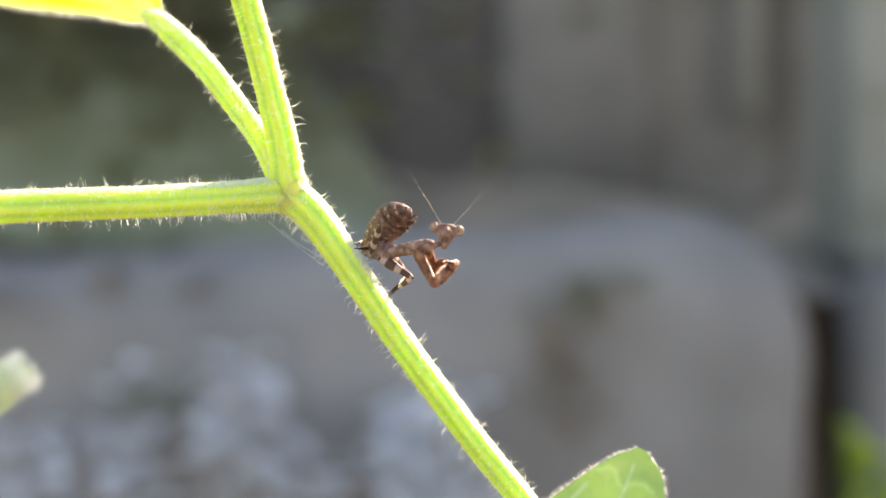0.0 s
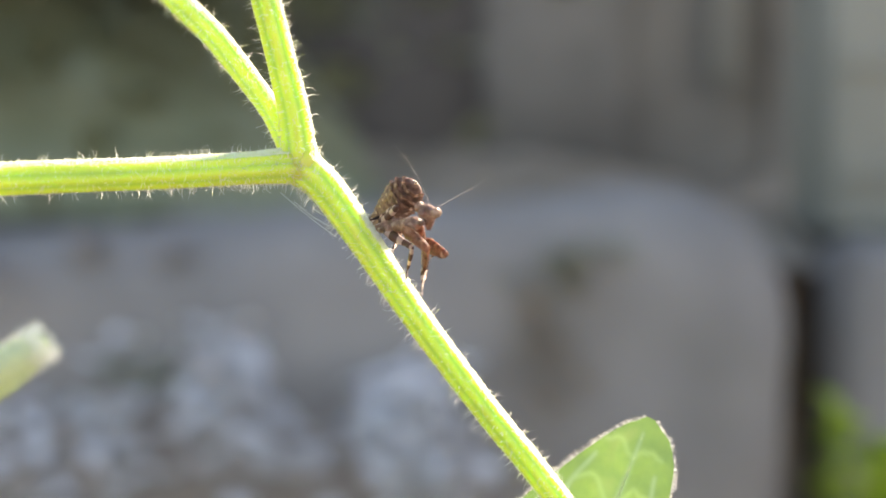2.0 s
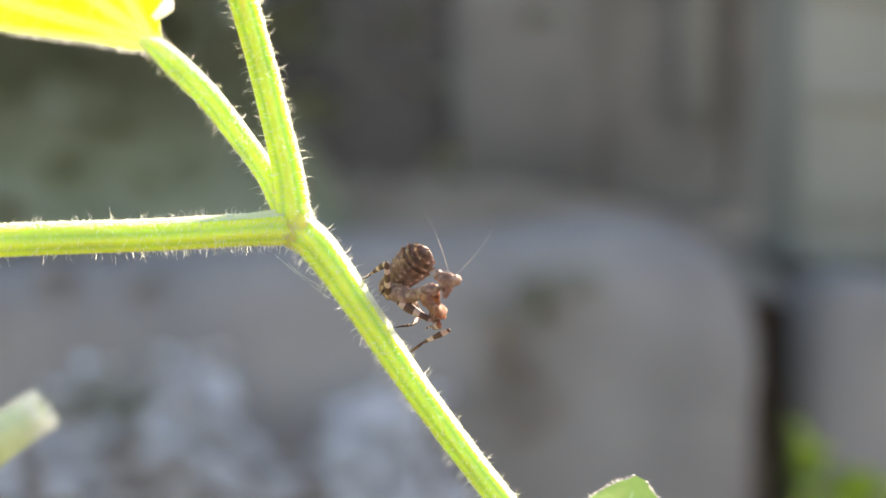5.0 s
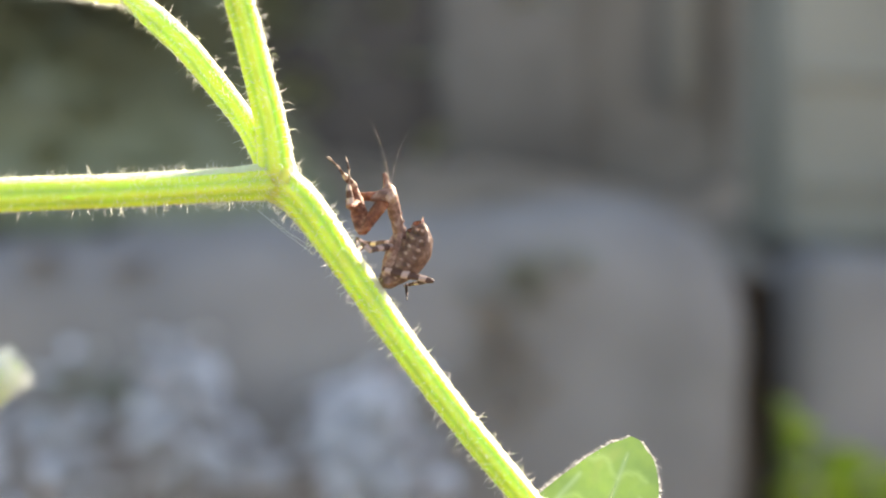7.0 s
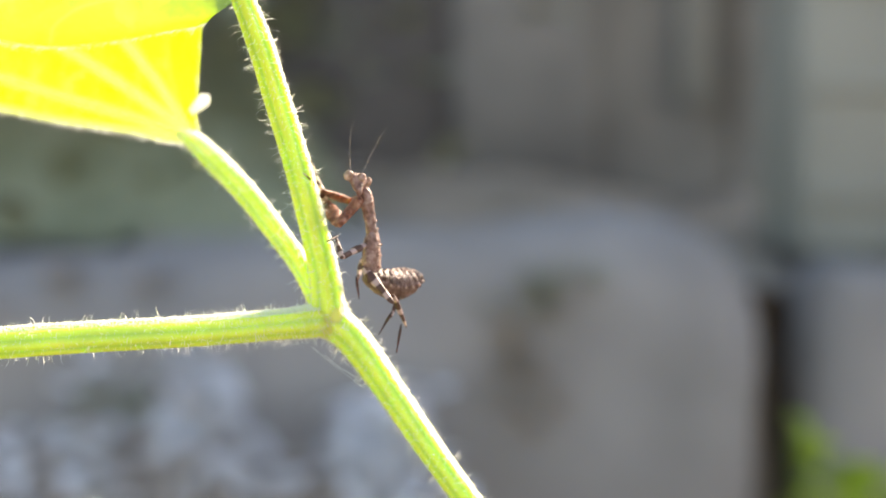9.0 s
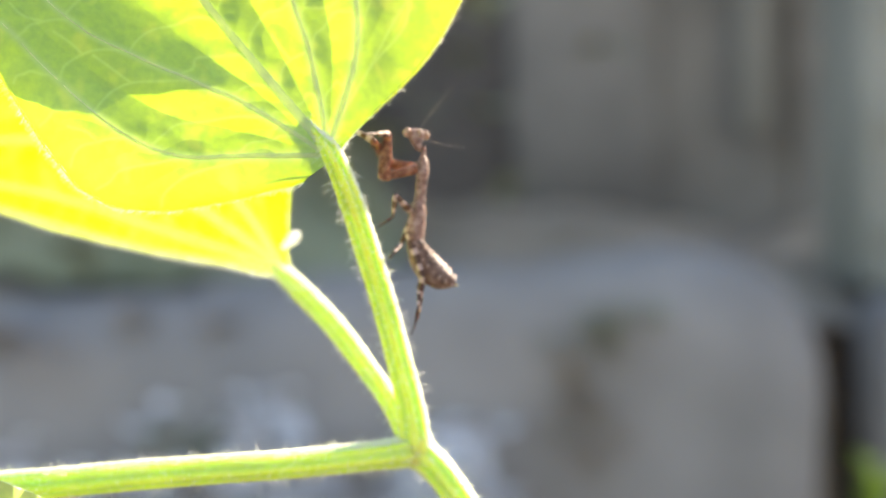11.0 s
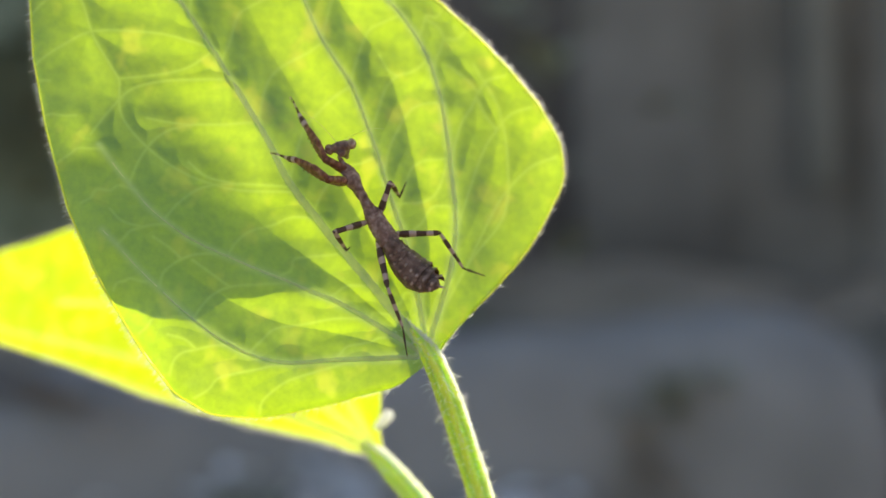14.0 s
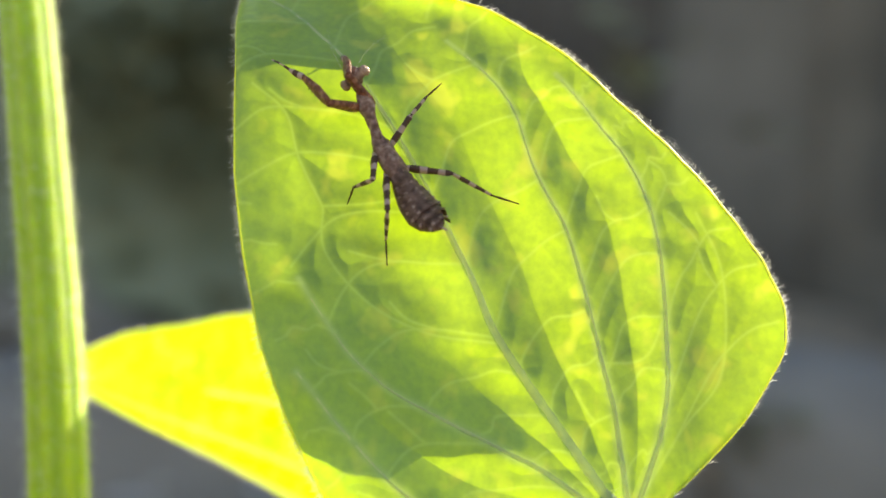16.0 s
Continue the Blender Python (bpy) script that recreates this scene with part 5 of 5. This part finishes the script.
    rows.append((8.2, [-6.92, -1.00, 10.79, -5.84, -1.00, 6.94, -5.84, -1.00, 3.54, -2.00, 1.90, 4.45, -7.10, -1.38, 11.25, 0.66, 0.73, -0.17, 0.21, -0.40, -0.89, 0.93, -0.33, 0.14, -7.15, -1.40, 9.75, -8.42, -2.81, 7.42, -9.88, 0.37, 8.90, -10.93, -2.62, 10.99, -6.80, -0.37, 9.80, -8.12, 2.30, 9.42, -10.31, -0.79, 9.77, -11.96, -0.40, 13.17, -6.45, -1.42, 6.14, -8.26, -3.73, 5.50, -8.91, -1.56, 6.78, -9.78, -3.12, 6.53, -6.06, -0.29, 6.20, -7.16, 2.42, 5.53, -7.14, 0.36, 3.94, -6.81, -0.30, 2.30, -6.47, -1.47, 4.34, -4.01, -1.86, 1.35, -2.93, -0.43, -1.67, -3.34, -1.73, -3.40, -6.05, -0.24, 4.40, -3.67, -0.01, 1.32, -4.48, -3.11, -0.07, -5.09, -1.10, -0.72, -7.64, -1.28, 11.25, -7.81, 1.86, 15.64, -7.27, -0.87, 11.15, -6.09, 2.16, 15.46]))
    rows.append((10.3, [-9.88, -2.00, 23.12, -9.83, -2.00, 19.13, -10.44, -2.00, 15.78, -7.88, 0.08, 12.16, -10.59, -2.36, 24.46, 0.96, -0.02, -0.27, -0.19, -0.75, -0.64, 0.92, -0.38, -0.07, -10.40, -2.37, 22.17, -12.87, -3.43, 20.83, -13.27, -1.71, 24.19, -15.79, -4.11, 25.72, -9.98, -1.36, 22.13, -11.49, 1.22, 22.37, -12.83, -1.94, 23.99, -14.79, 1.30, 23.65, -10.60, -2.38, 18.49, -12.48, -4.59, 17.73, -12.68, -2.73, 19.54, -13.40, -4.27, 18.94, -10.14, -1.27, 18.45, -11.56, -1.02, 15.82, -12.38, -3.38, 15.10, -13.01, -1.73, 14.76, -10.94, -2.43, 16.72, -8.76, -5.56, 15.94, -8.59, -2.34, 14.58, -9.23, -2.45, 12.48, -10.44, -1.23, 16.68, -7.25, 1.01, 16.48, -8.35, -1.69, 14.54, -9.84, -1.44, 12.94, -10.91, -1.94, 24.31, -11.82, -2.39, 29.61, -10.37, -1.96, 24.16, -8.63, -2.50, 29.24]))
    rows.append((10.5, [-10.19, -2.00, 25.34, -10.10, -2.00, 21.34, -10.77, -2.00, 18.00, -8.15, -1.10, 13.96, -10.40, -2.40, 26.71, 0.97, -0.00, -0.26, -0.22, -0.54, -0.82, 0.93, -0.37, -0.07, -10.70, -2.38, 24.38, -12.98, -2.86, 22.49, -13.89, -2.61, 26.17, -15.19, -6.16, 25.73, -10.29, -1.36, 24.35, -11.77, 1.25, 24.39, -13.14, -1.95, 25.92, -14.81, 1.40, 26.59, -10.88, -2.39, 20.70, -13.19, -4.29, 20.60, -13.66, -2.08, 21.88, -14.13, -3.73, 21.35, -10.43, -1.28, 20.67, -12.58, 0.73, 20.09, -13.03, -1.82, 20.22, -13.77, -0.31, 19.60, -11.25, -2.44, 18.94, -12.07, -6.11, 17.91, -12.35, -2.98, 16.37, -12.17, -4.07, 14.47, -10.76, -1.23, 18.90, -7.64, 0.24, 17.09, -10.03, -2.11, 16.10, -11.35, -1.48, 14.46, -10.70, -1.94, 26.68, -11.34, -0.48, 31.84, -10.16, -1.94, 26.53, -8.99, 0.22, 31.34]))
    rows.append((11.0, [-10.95, -2.50, 29.69, -11.34, -2.50, 25.71, -11.75, -2.50, 22.34, -8.51, -1.41, 18.83, -11.48, -2.91, 31.74, 0.80, 0.60, -0.10, 0.14, -0.33, -0.93, 0.91, -0.41, -0.10, -11.59, -2.86, 28.76, -14.43, -3.48, 28.00, -13.91, -3.15, 31.75, -15.60, -6.55, 31.51, -11.14, -1.86, 28.71, -13.87, -0.78, 29.34, -15.23, -3.81, 31.18, -18.21, -2.44, 33.10, -12.08, -2.86, 25.09, -13.29, -5.25, 26.45, -13.57, -3.39, 24.65, -15.06, -3.10, 23.68, -11.59, -1.77, 25.03, -13.00, -1.54, 22.40, -13.67, -3.85, 21.40, -14.13, -2.15, 21.05, -12.31, -2.91, 23.30, -11.14, -3.31, 19.61, -11.49, -1.88, 16.43, -12.18, -2.89, 14.60, -11.79, -1.72, 23.25, -11.36, -1.52, 19.37, -11.53, -4.06, 16.98, -11.92, -2.59, 15.38, -11.99, -2.70, 31.75, -6.81, -2.95, 30.27, -11.55, -2.36, 31.69, -8.25, -3.04, 35.92]))
    rows.append((11.5, [-14.22, -4.50, 31.54, -13.79, -4.50, 27.57, -13.10, -4.50, 24.24, -10.29, -4.50, 20.22, -13.79, -4.91, 32.30, 0.98, 0.01, -0.21, -0.17, -0.55, -0.82, 0.76, -0.63, 0.12, -14.73, -4.70, 30.46, -16.65, -6.49, 29.00, -18.16, -4.25, 31.67, -19.59, -7.58, 32.82, -14.04, -3.85, 30.56, -15.99, -1.77, 31.49, -16.71, -4.68, 33.83, -17.08, -1.79, 36.27, -14.37, -4.68, 26.77, -15.21, -7.51, 27.31, -17.14, -5.81, 27.71, -18.77, -5.47, 28.39, -13.62, -3.75, 26.89, -15.15, -1.19, 27.18, -16.09, -3.26, 28.43, -17.44, -2.15, 28.88, -14.03, -4.72, 25.00, -13.80, -5.60, 21.21, -14.95, -2.33, 20.80, -15.85, -4.33, 20.78, -13.22, -3.71, 25.13, -10.17, -1.46, 24.20, -11.16, -4.69, 25.13, -12.67, -3.18, 25.66, -14.10, -4.45, 32.24, -16.97, -0.18, 33.87, -13.55, -4.44, 32.13, -14.01, -0.06, 35.24]))
    rows.append((12.0, [-16.17, -10.29, 33.64, -15.60, -10.13, 29.69, -14.72, -10.75, 26.46, -11.91, -11.18, 22.47, -15.87, -10.70, 34.23, 0.98, -0.16, -0.14, -0.14, 0.02, -0.99, 0.56, -0.82, 0.16, -16.66, -10.28, 32.53, -17.83, -13.00, 32.99, -19.48, -10.87, 35.68, -21.49, -8.60, 37.96, -15.77, -9.65, 32.67, -17.48, -12.02, 33.33, -16.66, -9.31, 35.87, -19.40, -6.71, 35.48, -16.15, -10.24, 28.87, -16.46, -13.21, 28.61, -18.64, -11.81, 28.78, -20.15, -11.07, 29.42, -15.18, -9.55, 29.03, -12.19, -9.61, 28.83, -13.43, -7.56, 29.85, -14.97, -6.88, 30.48, -15.73, -10.59, 27.16, -15.38, -13.88, 25.09, -15.58, -11.27, 22.77, -15.25, -10.08, 20.95, -14.68, -9.84, 27.32, -13.47, -12.79, 25.07, -14.46, -9.87, 23.41, -15.05, -8.10, 22.24, -16.05, -10.21, 34.42, -19.29, -14.39, 35.52, -15.51, -10.30, 34.34, -12.84, -13.30, 30.72]))
    rows.append((12.5, [-16.77, -9.78, 36.01, -16.61, -9.89, 32.02, -15.69, -10.49, 28.80, -12.03, -10.54, 25.54, -16.64, -10.21, 37.55, 0.99, -0.10, -0.05, 0.01, 0.52, -0.86, 0.44, -0.89, 0.15, -17.37, -9.75, 34.91, -19.34, -11.99, 34.57, -20.45, -10.01, 37.62, -23.34, -8.04, 39.11, -16.40, -9.25, 35.01, -18.47, -11.21, 35.93, -18.86, -9.30, 39.18, -20.45, -7.67, 42.23, -17.15, -9.89, 31.23, -18.14, -12.57, 30.33, -19.90, -10.67, 30.15, -21.66, -10.34, 29.92, -16.08, -9.34, 31.34, -13.17, -9.36, 30.64, -14.11, -7.32, 29.32, -15.04, -6.40, 30.56, -16.70, -10.23, 29.52, -16.26, -13.95, 28.46, -16.22, -11.08, 26.47, -15.84, -10.06, 24.55, -15.55, -9.64, 29.64, -14.21, -13.01, 28.21, -14.28, -9.66, 29.24, -12.83, -8.02, 29.48, -16.86, -9.88, 37.93, -18.87, -14.03, 40.74, -16.31, -9.94, 37.90, -14.64, -12.17, 33.27]))
    rows.append((13.0, [-19.49, -9.41, 40.53, -18.70, -9.42, 36.61, -17.46, -9.93, 33.49, -15.51, -10.84, 29.09, -19.36, -9.85, 42.47, 0.98, -0.14, -0.13, -0.03, 0.58, -0.82, 0.37, -0.91, 0.17, -19.91, -9.32, 39.37, -21.61, -11.76, 39.74, -22.66, -9.15, 42.29, -24.68, -7.96, 45.28, -18.93, -8.87, 39.62, -20.29, -11.48, 40.23, -22.29, -9.21, 42.53, -24.11, -7.12, 45.12, -19.14, -9.35, 35.75, -19.47, -12.30, 36.19, -21.48, -10.78, 36.83, -23.06, -10.18, 37.45, -18.08, -8.87, 36.03, -16.33, -11.30, 35.84, -15.69, -8.78, 35.91, -14.71, -7.27, 35.94, -18.53, -9.64, 34.09, -18.24, -13.20, 32.52, -18.11, -10.32, 30.54, -17.66, -9.90, 28.42, -17.38, -9.12, 34.38, -15.86, -12.59, 33.47, -15.18, -9.20, 32.92, -14.16, -7.96, 31.42, -19.55, -9.54, 42.88, -22.39, -13.40, 45.37, -19.00, -9.61, 42.81, -16.43, -13.88, 44.91]))
    rows.append((13.5, [-22.41, -9.43, 43.43, -21.00, -9.30, 39.69, -19.44, -9.72, 36.70, -16.23, -10.24, 33.03, -22.44, -9.88, 45.06, 0.92, -0.23, 0.30, 0.36, 0.79, -0.50, 0.38, -0.90, 0.21, -22.65, -9.31, 42.23, -25.07, -10.71, 43.31, -27.95, -9.44, 45.45, -30.68, -7.17, 46.78, -21.73, -8.85, 42.61, -23.36, -11.36, 42.84, -24.92, -8.47, 44.76, -27.17, -6.82, 47.34, -21.35, -9.24, 38.77, -22.31, -11.98, 39.51, -23.62, -9.93, 40.42, -25.06, -9.06, 41.05, -20.35, -8.72, 39.19, -20.20, -10.69, 41.45, -19.87, -8.20, 42.11, -19.25, -6.83, 43.10, -20.56, -9.48, 37.17, -20.45, -11.96, 34.17, -20.11, -10.31, 31.10, -20.01, -10.22, 28.90, -19.48, -8.92, 37.62, -15.82, -8.45, 38.88, -15.22, -6.36, 36.14, -14.61, -4.40, 35.35, -22.81, -9.67, 45.42, -24.43, -14.51, 47.19, -22.29, -9.80, 45.58, -20.56, -14.41, 47.81]))
    rows.append((14.0, [-24.85, -9.70, 44.94, -22.90, -9.36, 41.46, -21.15, -9.71, 38.57, -17.50, -9.95, 35.31, -25.10, -10.17, 46.45, 0.97, -0.14, 0.20, 0.23, 0.83, -0.51, 0.41, -0.88, 0.24, -24.93, -9.57, 43.74, -25.78, -12.44, 43.67, -28.54, -10.50, 45.41, -31.17, -7.93, 46.37, -24.09, -9.05, 44.23, -26.24, -10.76, 45.44, -28.01, -8.93, 48.26, -29.66, -7.02, 51.10, -23.18, -9.32, 40.49, -25.58, -10.93, 39.67, -24.91, -8.83, 38.29, -24.81, -7.06, 38.62, -22.27, -8.76, 41.02, -21.21, -9.85, 43.61, -20.67, -7.51, 42.61, -20.22, -6.36, 43.92, -22.29, -9.53, 38.94, -21.48, -10.76, 35.33, -20.34, -10.27, 32.05, -20.04, -10.20, 29.87, -21.30, -8.92, 39.51, -17.41, -8.59, 39.57, -15.59, -7.70, 36.72, -13.97, -6.33, 36.13, -25.45, -10.02, 46.85, -27.54, -14.51, 48.98, -24.90, -10.10, 46.96, -21.10, -13.88, 47.57]))
    rows.append((14.5, [-30.03, -9.73, 49.96, -27.93, -9.35, 46.58, -25.90, -9.62, 43.87, -22.15, -9.88, 40.72, -30.13, -10.17, 51.21, 0.85, -0.15, 0.50, -0.22, 0.76, 0.61, 0.37, -0.90, 0.24, -30.04, -9.56, 48.75, -30.16, -12.18, 47.28, -32.42, -10.50, 49.84, -34.61, -8.23, 51.95, -29.23, -9.08, 49.31, -30.67, -10.42, 51.58, -31.40, -6.90, 52.81, -32.23, -3.50, 54.30, -28.12, -9.27, 45.61, -29.62, -11.64, 44.53, -31.17, -9.60, 44.97, -31.38, -8.23, 43.81, -27.24, -8.74, 46.22, -26.24, -10.70, 48.25, -26.52, -8.38, 49.38, -26.29, -6.84, 50.28, -27.08, -9.44, 44.15, -26.57, -10.86, 40.55, -25.03, -9.97, 37.54, -24.84, -8.97, 35.59, -26.12, -8.86, 44.81, -22.46, -8.40, 46.07, -20.47, -6.46, 43.95, -19.67, -4.55, 43.20, -30.54, -10.52, 51.26, -31.80, -14.86, 54.22, -30.07, -10.61, 51.54, -28.09, -15.38, 53.12]))
    rows.append((15.0, [-33.08, -9.56, 53.40, -31.09, -9.25, 49.95, -28.91, -9.50, 47.35, -25.34, -9.91, 44.02, -33.65, -10.02, 54.48, 0.74, -0.21, 0.63, -0.19, 0.84, 0.51, 0.37, -0.90, 0.25, -33.11, -9.41, 52.17, -34.07, -12.25, 52.09, -36.70, -10.38, 54.09, -39.42, -8.45, 55.93, -32.30, -8.92, 52.73, -33.80, -10.44, 54.84, -34.67, -7.77, 57.39, -36.84, -5.44, 59.48, -31.25, -9.16, 48.99, -32.97, -10.65, 47.04, -31.94, -9.03, 45.28, -32.93, -9.76, 43.97, -30.36, -8.63, 49.61, -29.51, -8.69, 52.48, -28.73, -6.22, 52.29, -27.62, -5.86, 53.67, -30.13, -9.31, 47.59, -31.80, -12.04, 45.36, -31.68, -8.97, 43.68, -32.51, -7.40, 42.38, -29.17, -8.74, 48.26, -25.37, -8.67, 47.39, -22.54, -7.71, 45.56, -20.64, -7.06, 44.68, -34.12, -10.32, 54.49, -36.36, -14.79, 56.51, -33.70, -10.44, 54.84, -31.61, -14.79, 57.26]))
    rows.append((15.5, [-37.57, -9.18, 58.52, -35.82, -9.01, 54.92, -33.85, -9.40, 52.18, -30.40, -9.95, 48.74, -37.84, -9.63, 59.75, 0.80, -0.15, 0.58, -0.28, 0.77, 0.58, 0.36, -0.90, 0.24, -37.69, -9.06, 57.29, -39.43, -11.31, 58.24, -41.51, -9.09, 60.51, -43.65, -6.78, 62.65, -36.83, -8.58, 57.78, -38.47, -9.91, 59.91, -39.38, -6.31, 60.73, -40.27, -2.67, 61.35, -36.05, -8.95, 53.98, -38.17, -10.45, 52.48, -38.85, -8.59, 50.80, -39.85, -9.76, 49.86, -35.11, -8.42, 54.51, -34.37, -9.65, 57.15, -34.14, -7.69, 58.85, -33.80, -6.51, 60.16, -35.04, -9.17, 52.51, -33.96, -10.50, 49.01, -32.50, -9.96, 45.87, -32.31, -10.00, 43.68, -34.03, -8.60, 53.09, -30.49, -8.11, 54.65, -27.65, -6.31, 53.66, -25.58, -5.61, 53.89, -38.26, -9.98, 59.76, -39.95, -14.84, 61.39, -37.82, -10.06, 60.09, -35.68, -14.80, 61.55]))
    rows.append((16.0, [-41.00, -9.07, 61.47, -39.40, -8.99, 57.81, -37.44, -9.39, 55.06, -34.06, -9.99, 51.56, -41.46, -9.54, 62.40, 0.76, -0.18, 0.63, -0.37, 0.68, 0.63, 0.36, -0.90, 0.25, -41.16, -8.97, 60.24, -42.94, -11.39, 60.15, -45.40, -9.39, 62.23, -48.46, -7.76, 63.81, -40.29, -8.50, 60.70, -41.82, -10.44, 62.40, -42.74, -7.22, 64.19, -43.97, -3.76, 65.16, -39.64, -8.93, 56.88, -39.33, -10.95, 54.68, -41.06, -9.07, 54.18, -41.64, -7.88, 52.97, -38.68, -8.41, 57.38, -37.19, -8.31, 59.98, -36.27, -6.64, 61.76, -35.36, -5.64, 62.94, -38.64, -9.16, 55.40, -37.98, -11.55, 52.39, -38.36, -8.72, 50.38, -37.97, -9.74, 48.46, -37.60, -8.60, 55.95, -33.71, -8.47, 55.74, -30.65, -7.50, 54.35, -28.64, -6.73, 53.89, -41.86, -9.92, 62.33, -43.07, -14.47, 64.97, -41.43, -10.02, 62.68, -38.93, -14.26, 64.90]))
    paths = {mantis: []}
    for t, v in rows:
        q = [Vector(v[i:i + 3]) for i in range(0, len(v), 3)]
        neck, waist, base, tail, head, across, chin, back = q[:8]
        body = aim(mm(*waist), neck - base, back)
        paths[mantis].append((t, body))
        inv = body.inverted()
        face = across.cross(chin)
        made = {PIECES["head"]: aim(mm(*(head + chin.normalized() * 0.22)), chin, face),
                PIECES["pronotum"]: aim(mm(*neck), waist - neck, back),
                PIECES["thorax"]: aim(mm(*waist), base - waist, back),
                PIECES["abdomen"]: aim(mm(*base), tail - base, back * 0.4 + (neck - base).normalized())}
        for k, leg in enumerate(("FL", "FR", "ML", "MR", "HL", "HR")):
            j = q[8 + 4 * k:12 + 4 * k]
            for s, ob in enumerate(PIECES[leg]):
                made[ob] = aim(mm(*j[s]), j[s + 1] - j[s], back)
        for k, i in (("N1", 32), ("N2", 34)):
            made[PIECES[k]] = aim(mm(*q[i]), q[i + 1] - q[i], face)
        for ob, m in made.items():
            paths.setdefault(ob, []).append((t, inv @ m))
    for ob, keys in paths.items():
        walk(ob, keys)


motions()
